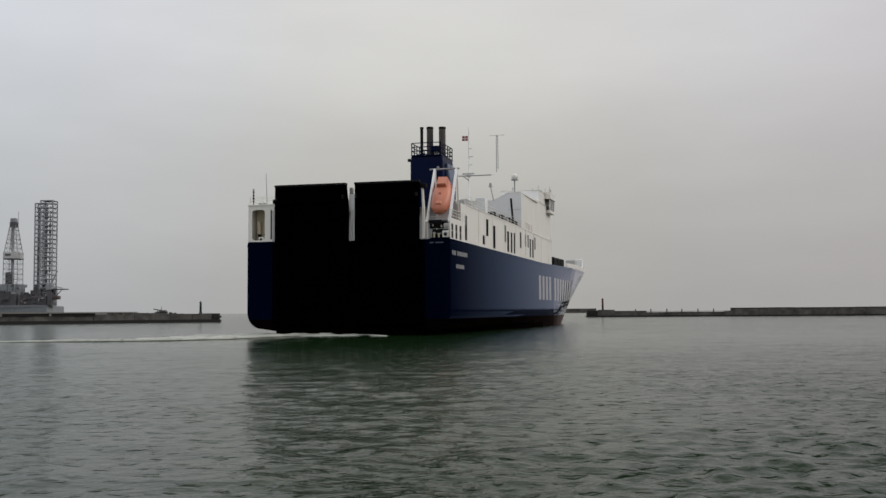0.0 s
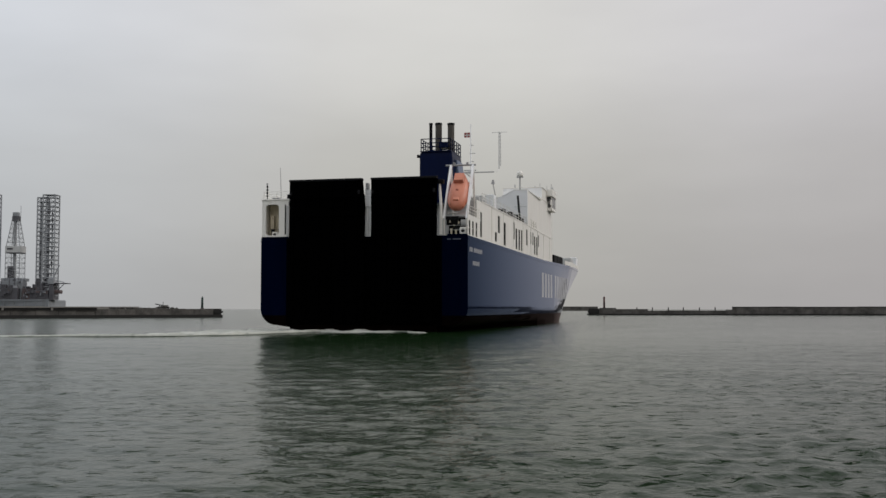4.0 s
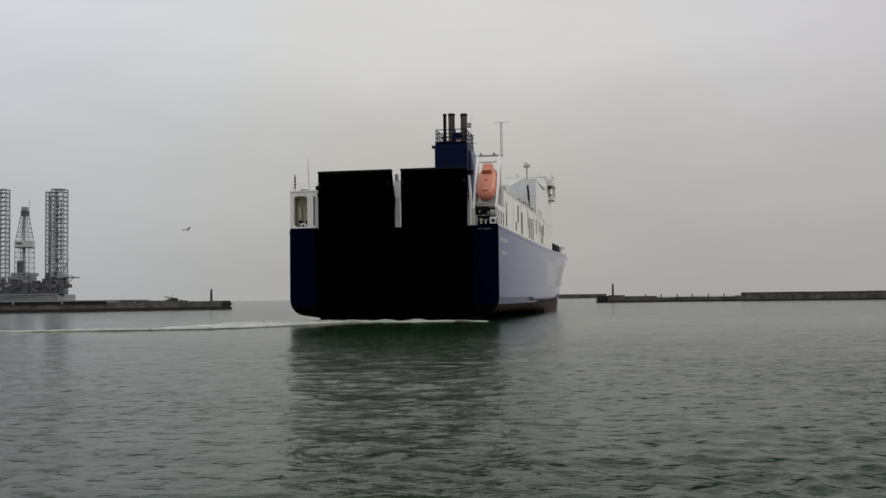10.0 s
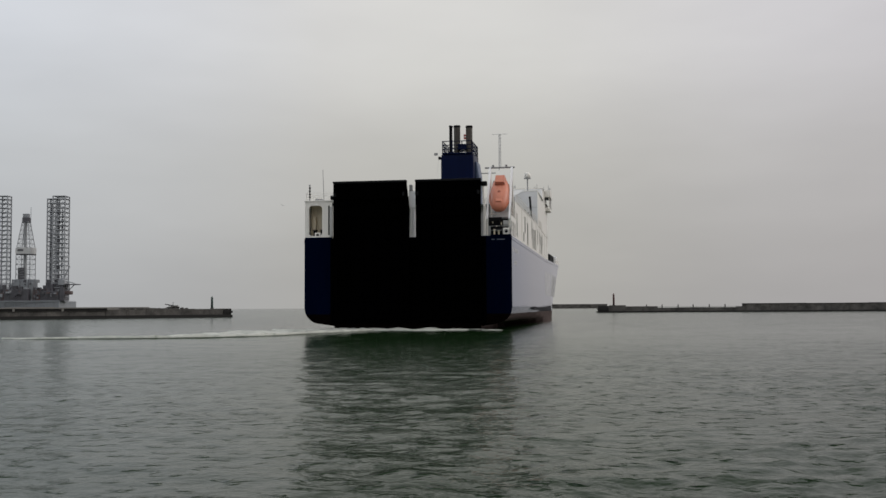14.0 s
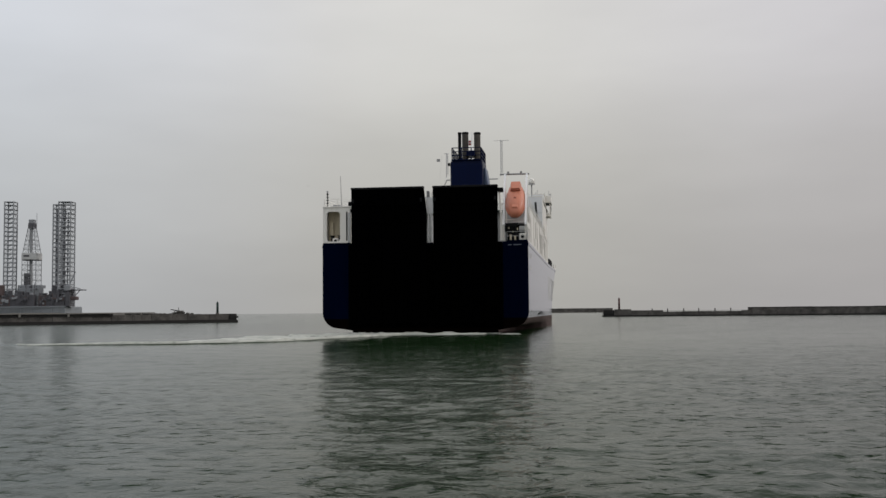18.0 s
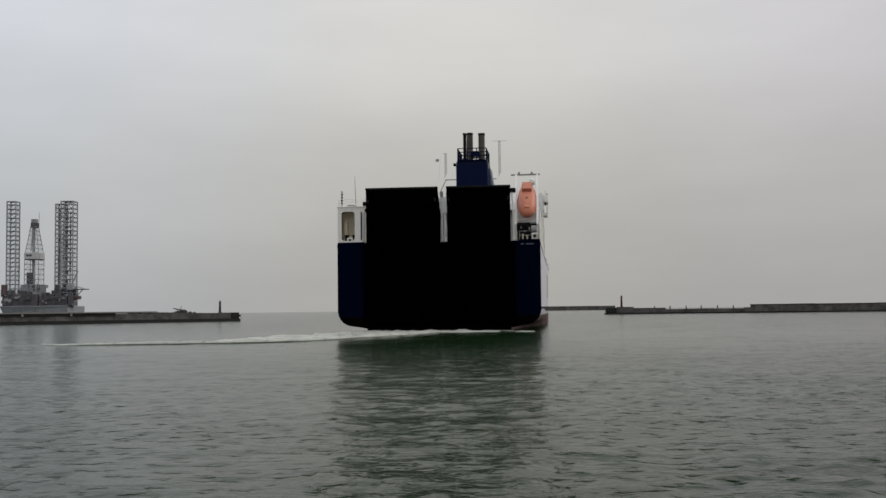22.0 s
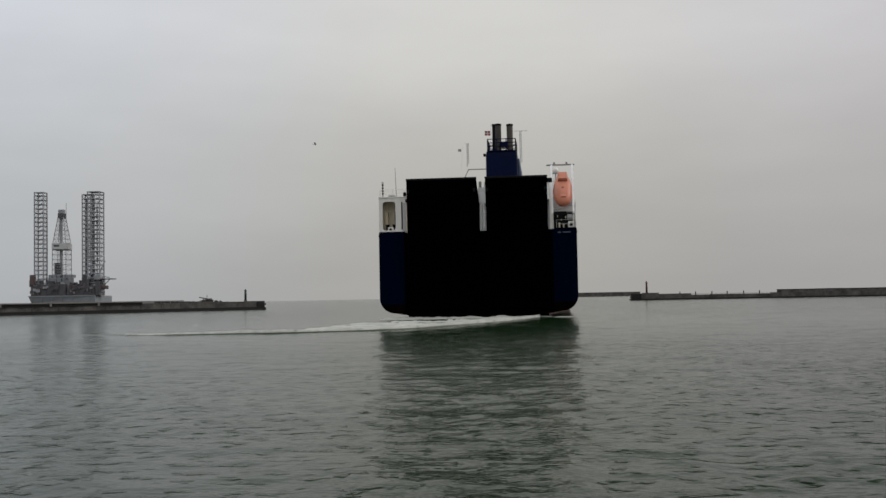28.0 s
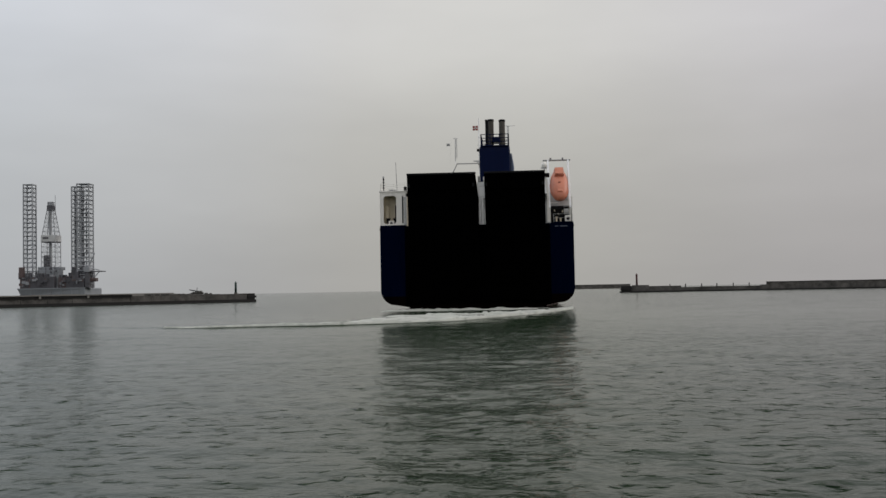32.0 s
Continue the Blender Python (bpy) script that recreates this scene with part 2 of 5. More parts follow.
def water_material():
    m = bpy.data.materials.new("harbour_water")
    m.use_nodes = True
    nt = m.node_tree
    b = nt.nodes["Principled BSDF"]
    b.inputs["IOR"].default_value = 1.181
    tc = nt.nodes.new("ShaderNodeTexCoord")
    geo = tc.outputs["Object"]
    # murky green-grey with slow drifts of silt
    n0 = nt.nodes.new("ShaderNodeTexNoise")
    n0.inputs["Scale"].default_value, n0.inputs["Detail"].default_value = 0.03, 5.0
    nt.links.new(geo, n0.inputs["Vector"])
    ramp = nt.nodes.new("ShaderNodeValToRGB")
    ramp.color_ramp.elements[0].position, ramp.color_ramp.elements[1].position = 0.3, 0.7
    ramp.color_ramp.elements[0].color, ramp.color_ramp.elements[1].color = (0.0055, 0.0170, 0.0046, 1), (0.0075, 0.0222, 0.0064, 1)
    nt.links.new(n0.outputs[0], ramp.inputs[0])
    nt.links.new(ramp.outputs[0], b.inputs["Base Color"])
    # gusts: patches where the ripples stand higher
    n5 = nt.nodes.new("ShaderNodeTexNoise")
    n5.inputs["Scale"].default_value, n5.inputs["Detail"].default_value = 0.10, 3.0
    nt.links.new(geo, n5.inputs["Vector"])
    gust = nt.nodes.new("ShaderNodeMapRange")
    gust.inputs["From Min"].default_value, gust.inputs["From Max"].default_value = 0.35, 0.65
    gust.inputs["To Min"].default_value, gust.inputs["To Max"].default_value = 0.55, 1.25
    nt.links.new(n5.outputs[0], gust.inputs["Value"])
    # flatter water where the ship's wash has passed
    sep = nt.nodes.new("ShaderNodeSeparateXYZ")
    nt.links.new(geo, sep.inputs[0])
    calm = nt.nodes.new("ShaderNodeMapRange")
    calm.inputs["From Min"].default_value, calm.inputs["From Max"].default_value = 12, 82
    calm.inputs["To Min"].default_value, calm.inputs["To Max"].default_value = 2.5, 0.5
    calm.interpolation_type = "SMOOTHSTEP"
    nt.links.new(sep.outputs["Y"], calm.inputs["Value"])
    slick = nt.nodes.new("ShaderNodeMapRange")
    slick.inputs["From Min"].default_value, slick.inputs["From Max"].default_value = 78, 100
    slick.inputs["To Min"].default_value, slick.inputs["To Max"].default_value = 1.0, 0.8
    nt.links.new(sep.outputs["Y"], slick.inputs["Value"])
    flat = nt.nodes.new("ShaderNodeMath")
    flat.operation = "MULTIPLY"
    nt.links.new(calm.outputs[0], flat.inputs[0])
    nt.links.new(slick.outputs[0], flat.inputs[1])
    fine = nt.nodes.new("ShaderNodeMapRange")
    fine.inputs["From Min"].default_value, fine.inputs["From Max"].default_value = 60, 104
    fine.inputs["To Min"].default_value, fine.inputs["To Max"].default_value = 0.17, 0.13
    nt.links.new(sep.outputs["Y"], fine.inputs["Value"])
    nt.links.new(fine.outputs[0], b.inputs["Roughness"])
    # open water beyond the fairway, livelier again
    far = nt.nodes.new("ShaderNodeMapRange")
    far.inputs["From Min"].default_value, far.inputs["From Max"].default_value = 92, 150
    far.inputs["To Min"].default_value, far.inputs["To Max"].default_value = 1.0, 3.2
    nt.links.new(sep.outputs["Y"], far.inputs["Value"])
    open_sea = nt.nodes.new("ShaderNodeMath")
    open_sea.operation = "MULTIPLY"
    nt.links.new(flat.outputs[0], open_sea.inputs[0])
    nt.links.new(far.outputs[0], open_sea.inputs[1])
    # more breeze to the right of the ship's lee
    breeze = nt.nodes.new("ShaderNodeMapRange")
    breeze.inputs["From Min"].default_value, breeze.inputs["From Max"].default_value = -6, 26
    breeze.inputs["To Min"].default_value, breeze.inputs["To Max"].default_value = 0.75, 2.2
    nt.links.new(sep.outputs["X"], breeze.inputs["Value"])
    # wind chop in the lee of the mole, clear of the ship's smooth wake
    chop = nt.nodes.new("ShaderNodeMapRange")
    chop.inputs["From Min"].default_value, chop.inputs["From Max"].default_value = -14, -32
    chop.inputs["To Min"].default_value, chop.inputs["To Max"].default_value = 1.0, 3.2
    nt.links.new(sep.outputs["X"], chop.inputs["Value"])
    wind = nt.nodes.new("ShaderNodeMath")
    wind.operation = "MULTIPLY"
    nt.links.new(breeze.outputs[0], wind.inputs[0])
    nt.links.new(chop.outputs[0], wind.inputs[1])
    lift = nt.nodes.new("ShaderNodeMath")
    lift.operation = "MULTIPLY"
    nt.links.new(wind.outputs[0], lift.inputs[0])
    nt.links.new(gust.outputs[0], lift.inputs[1])
    both = nt.nodes.new("ShaderNodeMath")
    both.operation = "MULTIPLY"
    nt.links.new(lift.outputs[0], both.inputs[0])
    nt.links.new(open_sea.outputs[0], both.inputs[1])
    last = None
    for scale, squash, dist, crest in WAVES:
        mp = nt.nodes.new("ShaderNodeMapping")
        mp.inputs["Rotation"].default_value = (0, 0, radians(8))
        mp.inputs["Scale"].default_value = (squash, 1, 1)
        nt.links.new(geo, mp.inputs[0])
        n = nt.nodes.new("ShaderNodeTexNoise")
        n.inputs["Scale"].default_value, n.inputs["Detail"].default_value = scale, 2.0
        n.inputs["Distortion"].default_value = 0.1
        nt.links.new(mp.outputs[0], n.inputs["Vector"])
        height = n.outputs[0]
        if crest:
            up = nt.nodes.new("ShaderNodeMapRange")
            up.inputs["From Min"].default_value, up.inputs["From Max"].default_value = crest, 0.9
            nt.links.new(height, up.inputs["Value"])
            pw = nt.nodes.new("ShaderNodeMath")
            pw.operation = "POWER"
            pw.inputs[1].default_value = 1.4
            nt.links.new(up.outputs[0], pw.inputs[0])
            height = pw.outputs[0]
        bp = nt.nodes.new("ShaderNodeBump")
        bp.inputs["Distance"].default_value = dist
        nt.links.new(both.outputs[0], bp.inputs["Strength"])
        nt.links.new(height, bp.inputs["Height"])
        if last:
            nt.links.new(last.outputs[0], bp.inputs["Normal"])
        last = bp
    nt.links.new(last.outputs[0], b.inputs["Normal"])
    return m


# feature size, stretch along the crests, height, level above which only the crests stand out
WAVES = [(0.15, 0.7, 0.14, 0), (0.75, 0.85, 0.05, 0), (2.6, 0.8, 0.10, 0.56), (5.5, 0.9, 0.012, 0)]
WATER = water_material()


# ---------------------------------------------------------------- building blocks
def part(name, bm, mat, parent=None, label="", smooth=False):
    """Links a bmesh as one mesh object under a thing or a part."""
    me = bpy.data.meshes.new(name)
    if smooth:
        for f in bm.faces:
            f.smooth = True
    bm.normal_update()
    bm.to_mesh(me)
    bm.free()
    me.materials.append(mat)
    ob = new(name, me)
    if parent:
        ob.parent = parent
    if label:
        ob["label"] = label
    return ob


def box(x0, x1, y0, y1, z0, z1, bevel=0.0, bm=None):
    bm2 = bmesh.new()
    bmesh.ops.create_cube(bm2, size=1.0)
    for v in bm2.verts:
        v.co = Vector(((x0 + x1) / 2 + v.co.x * (x1 - x0), (y0 + y1) / 2 + v.co.y * (y1 - y0), (z0 + z1) / 2 + v.co.z * (z1 - z0)))
    if bevel:
        bmesh.ops.bevel(bm2, geom=list(bm2.edges), offset=bevel, segments=2, affect="EDGES", profile=0.5)
    return merge(bm, bm2)


def merge(bm, extra):
    if bm is None:
        return extra
    me = bpy.data.meshes.new("scrap")
    extra.to_mesh(me)
    extra.free()
    bm.from_mesh(me)
    bpy.data.meshes.remove(me)
    return bm


def rod(a, b, r, bm=None, n=8, r2=None):
    """A round bar from a to b, closed at its ends."""
    bm = bm or bmesh.new()
    a, b = Vector(a), Vector(b)
    d = (b - a).normalized()
    u = d.orthogonal().normalized()
    v = d.cross(u)
    rings = []
    for c, rad in ((a, r), (b, r if r2 is None else r2)):
        rings.append([bm.verts.new(c + rad * (math.cos(2 * math.pi * k / n) * u + math.sin(2 * math.pi * k / n) * v)) for k in range(n)])
    for k in range(n):
        bm.faces.new((rings[0][k], rings[0][(k + 1) % n], rings[1][(k + 1) % n], rings[1][k]))
    bm.faces.new(rings[0][::-1])
    bm.faces.new(rings[1])
    return bm


def loft(rings, close_ends=True, bm=None, closed=True):
    """Skins a row of equal point rings."""
    bm = bm or bmesh.new()
    vs = [[bm.verts.new(p) for p in r] for r in rings]
    n = len(vs[0])
    for a, b in zip(vs, vs[1:]):
        for k in range(n if closed else n - 1):
            quad = (a[k], a[(k + 1) % n], b[(k + 1) % n], b[k])
            bm.faces.new(quad)
    if close_ends:
        bm.faces.new(vs[0][::-1])
        bm.faces.new(vs[-1])
    bmesh.ops.recalc_face_normals(bm, faces=bm.faces)
    return bm


def wall(u0, u1, v0, v1, holes, thick, place):
    """An upright wall sheet with rectangular openings cut through it. place(u, v, d) gives the point; d runs through the thickness."""
    us = sorted({u0, u1, *(h[0] for h in holes), *(h[1] for h in holes)})
    vs = sorted({v0, v1, *(h[2] for h in holes), *(h[3] for h in holes)})

    def solid(i, j):
        if not (0 <= i < len(us) - 1 and 0 <= j < len(vs) - 1):
            return False
        cu, cv = (us[i] + us[i + 1]) / 2, (vs[j] + vs[j + 1]) / 2
        return not any(h[0] < cu < h[1] and h[2] < cv < h[3] for h in holes)

    bm, cache = bmesh.new(), {}

    def p(i, j, d):
        if (i, j, d) not in cache:
            cache[i, j, d] = bm.verts.new(place(us[i], vs[j], d))
        return cache[i, j, d]

    for i in range(len(us) - 1):
        for j in range(len(vs) - 1):
            if not solid(i, j):
                continue
            bm.faces.new((p(i, j, 0), p(i + 1, j, 0), p(i + 1, j + 1, 0), p(i, j + 1, 0)))
            bm.faces.new((p(i, j + 1, thick), p(i + 1, j + 1, thick), p(i + 1, j, thick), p(i, j, thick)))
            for di, dj, a, b in ((-1, 0, (i, j), (i, j + 1)), (1, 0, (i + 1, j + 1), (i + 1, j)), (0, -1, (i + 1, j), (i, j)), (0, 1, (i, j + 1), (i + 1, j + 1))):
                if not solid(i + di, j + dj):
                    bm.faces.new((p(*a, 0), p(*b, 0), p(*b, thick), p(*a, thick)))
    bmesh.ops.recalc_face_normals(bm, faces=bm.faces)
    return bm


def rounded(x0, x1, z0, z1, r, n=5):
    """Corner points of a rounded rectangle, anticlockwise."""
    pts = []
    for cx, cz, a0 in ((x1 - r, z1 - r, 0), (x0 + r, z1 - r, 90), (x0 + r, z0 + r, 180), (x1 - r, z0 + r, 270)):
        for k in range(n + 1):
            a = radians(a0 + 90 * k / n)
            pts.append((cx + r * math.cos(a), cz + r * math.sin(a)))
    return pts


def plate_with_arch(x0, x1, z0, z1, hole, r, y0, y1):
    """An upright plate across the ship with one round-cornered opening."""
    inner = rounded(*hole, r)
    outer = []
    cx, cz = (hole[0] + hole[1]) / 2, (hole[2] + hole[3]) / 2
    for k, (px, pz) in enumerate(inner):
        q, s = divmod(k, 6)
        cornerx, cornerz = ((x1, z1), (x0, z1), (x0, z0), (x1, z0))[q]
        if s in (2, 3):
            outer.append((cornerx, cornerz))
        elif (q % 2 == 0) == (s < 2):
            outer.append((cornerx, pz))
        else:
            outer.append((px, cornerz))
    bm = bmesh.new()
    front = [(bm.verts.new((a, y0, b)), bm.verts.new((c, y0, d))) for (a, b), (c, d) in zip(inner, outer)]
    back = [(bm.verts.new((a, y1, b)), bm.verts.new((c, y1, d))) for (a, b), (c, d) in zip(inner, outer)]
    n = len(inner)
    for k in range(n):
        j = (k + 1) % n
        for side in (front, back):
            bm.faces.new((side[k][0], side[j][0], side[j][1], side[k][1]))
        bm.faces.new((front[k][0], front[j][0], back[j][0], back[k][0]))
        bm.faces.new((front[k][1], front[j][1], back[j][1], back[k][1]))
    bmesh.ops.remove_doubles(bm, verts=bm.verts, dist=1e-4)
    bmesh.ops.recalc_face_normals(bm, faces=bm.faces)
    return bm


# ---------------------------------------------------------------- water
def fading(a, b, x):
    """1 below a, 0 above b."""
    return min(1.0, max(0.0, (b - x) / (b - a)))


def wave_height(x, y):
    """Low swell, and short-crested wind waves that stand higher in gusts and to starboard of the fairway."""
    p = Vector((x * 0.30, y * 0.40, 0))
    z = fading(130, 190, y) * (0.05 * noise.noise(p) + 0.03 * noise.noise(p * 2.4 + Vector((9, 4, 1))))
    gust = 0.55 + 0.9 * fading(-0.35, 0.35, -noise.noise(Vector((x * 0.10, y * 0.07, 4.0))))
    gust *= 0.60 + 0.58 * fading(-24, 6, -x)
    n2 = noise.noise(Vector((x * 0.75 + y * 0.08, y * 1.0 - x * 0.10, 7.0)))
    n3 = noise.noise(Vector((x * 1.6 - y * 0.20, y * 2.1 + x * 0.15, 2.0)))
    n4 = noise.noise(Vector((x * 2.2 + y * 0.3, y * 3.9, 5.0)))
    # crests a little sharper than troughs
    n2, n3 = n2 + 0.7 * n2 * abs(n2) * (n2 > 0), n3 + 0.9 * n3 * abs(n3) * (n3 > 0)
    return z + gust * (0.055 * n2 * fading(14, 90, y) + 0.055 * n3 * fading(14, 72, y) + 0.030 * n4 * fading(16, 40, y))


def water_sheet():
    """One sheet to the horizon, finely divided and waved where it lies near."""
    ys = [-60, -20, 0, 4, 8]
    d = 10.0
    while d < 190:
        ys.append(d)
        d *= 1.0055 if d < 75 else 1.012
    ys += [200, 225, 260, 320, 420, 600, 900, 1500, 2600, 4200]
    us = [-40.0, -12.0, -4.0, -1.6] + [(-0.75 + 1.5 * k / 320) for k in range(321)] + [1.6, 4.0, 12.0, 40.0]
    co, faces = [], []
    for y in ys:
        for u in us:
            x = u * max(abs(y), 25)
            co.append((x, y, wave_height(x, y) if 8 < y < 190 and abs(u) < 0.76 else 0.0))
    n = len(us)
    for i in range(len(ys) - 1):
        for j in range(n - 1):
            a = i * n + j
            faces.append((a, a + 1, a + n + 1, a + n))
    me = bpy.data.meshes.new("water")
    me.from_pydata(co, [], faces)
    me.polygons.foreach_set("use_smooth", [True] * len(faces))
    me.materials.append(WATER)
    ob = new("water", me)
    return tagged(ob, "grey-green rippled harbour water under an overcast sky", "water", kind="structure")


water = water_sheet()


# ---------------------------------------------------------------- the ro-ro cargo ship (x to starboard, y forward from the transom, z up from the water)
HALF, DECK_Z = 11.75, 10.3


def sheer(y):
    return DECK_Z + max(0.0, y - 60) * 0.0145


def smooth01(a, b, x):
    t = min(1.0, max(0.0, (x - a) / (b - a)))
    return t * t * (3 - 2 * t)


LEVELS = [-1.5, -0.6, 0.0, 0.4, 0.70, 0.72, 0.80, 0.97, 1.25, 1.60, 2.0, 2.5, 3.6, 4.8, 6.0, 7.2, 8.4, 9.4, 10.3]


def hull_point(y, level):
    """Half breadth, place along the ship and height at a station; level 10.3 is the deck edge."""
    z = level + (sheer(y) - DECK_Z) * max(0.0, level) / 10.3
    k = min(1.0, max(0.0, z / 11.0))
    tip = 133 + 17 * k
    yy = y if y <= 70 else 70 + (y - 70) * (tip - 70) / 78
    b = HALF
    if yy > 70:
        # fine entrance at the waterline, blunt flared bow at the deck
        u = min(1.0, (yy - 70) / (tip - 70))
        low = HALF * max(0.0, 1 - u ** 1.8)
        begin = 100 + 28 * k
        v = min(1.0, max(0.0, (yy - begin) / (tip - begin)))
        high = (HALF - 0.062 * max(0.0, yy - 100)) * math.sqrt(max(0.0, 1 - v ** 2.4))
        b = low + (high - low) * k ** 0.8
    # rounded quarters, and a narrower body below them towards the stern
    r = 1.8 * (1 - smooth01(18, 60, y))
    if 0.7 <= level < 0.7 + r:
        q = r - (level - 0.7)
        b = b - r + math.sqrt(max(0.0, r * r - q * q))
    if level < 0.7:
        b = min(b, 8.3 + 3.45 * smooth01(8, 58, y))
    if y == 0:
        z = max(z, 0.7)
    return max(b, 0.05), yy, z


def ship_hull(ship):
    stations = [0, 0.9, 3, 5, 8, 11, 15, 20, 28, 36, 44, 52, 60, 66, 72, 78, 84, 90, 96, 102, 108, 113, 118, 122, 126, 130, 133, 136, 139, 141.5, 143.5, 145, 146.3, 147.2, 147.8, 148]
    rings = []
    for y in stations:
        right = [hull_point(y, l) for l in LEVELS]
        rings.append([(-b, yy, z) for b, yy, z in right[::-1]] + [(b, yy, z) for b, yy, z in right])
    for name, keep_low, mat, label in (("hull", False, BLUE, "glossy dark blue hull plating"), ("boot_topping", True, RED, "worn dark red paint near the waterline")):
        bm = loft(rings, close_ends=True, closed=False)
        geom = list(bm.verts) + list(bm.edges) + list(bm.faces)
        bmesh.ops.bisect_plane(bm, geom=geom, plane_co=(0, 0, 1.75), plane_no=(0, 0, 1), clear_outer=keep_low, clear_inner=not keep_low)
        part(name, bm, mat, ship, label)
    # rubbing strake along each side, just below the deck edge
    for s in (-1, 1):
        line = [hull_point(y, 9.95) for y in stations if y < 128]
        part("rubbing_strake", loft([[(s * (b - 0.02), y, z - 0.09), (s * (b + 0.06), y, z - 0.06), (s * (b + 0.06), y, z + 0.06), (s * (b - 0.02), y, z + 0.09)] for b, y, z in line]), BLUE, ship)
    # weather deck
    edge = [hull_point(y, 10.3) for y in stations]
    bm = bmesh.new()
    rows = [[bm.verts.new((f * (b - 0.06), y - (0.3 if y > 140 else 0), z - 0.18)) for f in (-1, 0, 1)] for b, y, z in edge]
    for a, c in zip(rows, rows[1:]):
        for k in range(2):
            bm.faces.new((a[k], a[k + 1], c[k + 1], c[k]))
    part("weather_deck", bm, DECK, ship, "green-grey painted steel deck")


def stern(ship):
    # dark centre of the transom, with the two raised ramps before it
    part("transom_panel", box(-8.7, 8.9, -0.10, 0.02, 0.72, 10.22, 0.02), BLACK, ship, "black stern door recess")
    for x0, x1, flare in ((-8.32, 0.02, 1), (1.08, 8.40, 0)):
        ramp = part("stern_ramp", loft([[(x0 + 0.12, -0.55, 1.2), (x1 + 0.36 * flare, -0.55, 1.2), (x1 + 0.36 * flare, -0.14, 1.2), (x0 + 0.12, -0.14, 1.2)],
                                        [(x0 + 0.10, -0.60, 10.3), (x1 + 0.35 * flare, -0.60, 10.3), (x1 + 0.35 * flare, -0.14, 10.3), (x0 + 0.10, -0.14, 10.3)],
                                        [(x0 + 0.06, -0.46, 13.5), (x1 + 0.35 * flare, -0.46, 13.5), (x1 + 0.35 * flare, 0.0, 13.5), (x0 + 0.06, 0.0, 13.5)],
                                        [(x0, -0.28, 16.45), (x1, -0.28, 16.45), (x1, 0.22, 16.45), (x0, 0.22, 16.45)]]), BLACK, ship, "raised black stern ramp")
        part("top_flap", box(x0 - 0.03, x1 + 0.03, -0.42, 0.30, 16.45, 16.68, 0.03), DARK, ramp, "hinged flap along the ramp's top edge")
        n = 6
        for k in range(n):
            x = x0 + 0.5 + (x1 - x0 - 1.0) * k / (n - 1)
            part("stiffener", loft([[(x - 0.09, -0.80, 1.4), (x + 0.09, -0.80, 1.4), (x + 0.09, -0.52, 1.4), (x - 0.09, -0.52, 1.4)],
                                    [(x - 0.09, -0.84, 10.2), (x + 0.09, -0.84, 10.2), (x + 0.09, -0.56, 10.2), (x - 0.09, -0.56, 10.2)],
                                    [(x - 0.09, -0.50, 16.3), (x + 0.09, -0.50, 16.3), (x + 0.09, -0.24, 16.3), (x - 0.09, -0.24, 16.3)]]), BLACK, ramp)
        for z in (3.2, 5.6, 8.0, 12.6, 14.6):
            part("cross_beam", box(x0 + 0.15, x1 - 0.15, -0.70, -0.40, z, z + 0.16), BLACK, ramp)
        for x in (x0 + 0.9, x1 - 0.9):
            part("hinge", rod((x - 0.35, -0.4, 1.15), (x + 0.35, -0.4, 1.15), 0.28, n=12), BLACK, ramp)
        for x in (x0 + 0.25, x1 - 0.25):
            part("hoisting_lug", box(x - 0.12, x + 0.12, -0.62, -0.30, 14.9, 15.35, 0.03), DARK, ramp)
    # pale posts that carry the ramps
    bm = box(0.40, 0.64, 0.30, 0.9, 10.3, 13.6, 0.03)
    box(0.68, 0.90, 0.30, 0.9, 10.3, 13.6, 0.03, bm)
    box(0.42, 0.88, 0.92, 1.1, 10.3, 13.6, 0.02, bm)
    box(0.06, 1.22, 0.28, 1.2, 13.6, 14.9, 0.05, bm)
    box(0.20, 1.10, 0.3, 1.1, 14.9, 15.5, 0.05, bm)
    # brighter white makes up for the light lost behind the ramps
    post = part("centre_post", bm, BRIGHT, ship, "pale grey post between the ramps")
    part("sheave_block", box(0.30, 0.62, 0.2, 0.8, 15.5, 16.2, 0.05), GREY, post)
    part("sheave_block", box(0.95, 1.25, 0.2, 0.8, 15.5, 16.1, 0.05), WHITE, post)
    for x in (8.74,):
        post = part("side_post", loft([[(x - 0.13, 0.1, 10.3), (x + 0.13, 0.1, 10.3), (x + 0.13, 0.5, 10.3), (x - 0.13, 0.5, 10.3)],
                                       [(x - 0.11, 0.1, 13.6), (x + 0.11, 0.1, 13.6), (x + 0.11, 0.5, 13.6), (x - 0.11, 0.5, 13.6)],
                                       [(x - 0.32, 0.5, 16.3), (x - 0.18, 0.5, 16.3), (x - 0.18, 0.9, 16.3), (x - 0.32, 0.9, 16.3)]]), WHITE, ship, "pale grey ramp post with a foot plate")
        part("foot_plate", box(x - 0.3, x + 0.3, 0.0, 0.75, 10.3, 10.42, 0.02), PALE, post)
    part("ramp_winch", box(8.3, 9.0, 0.3, 1.0, 15.9, 16.4, 0.08), DARK, ship, "dark sheave at the post's head")
    # narrow rails along the transom's top edge
    for a, b in ((-11.7, -8.6), (9.5, 11.7)):
        part("coaming", box(a, b, -0.02, 0.14, 10.24, 10.44, 0.03), BLUE, ship)


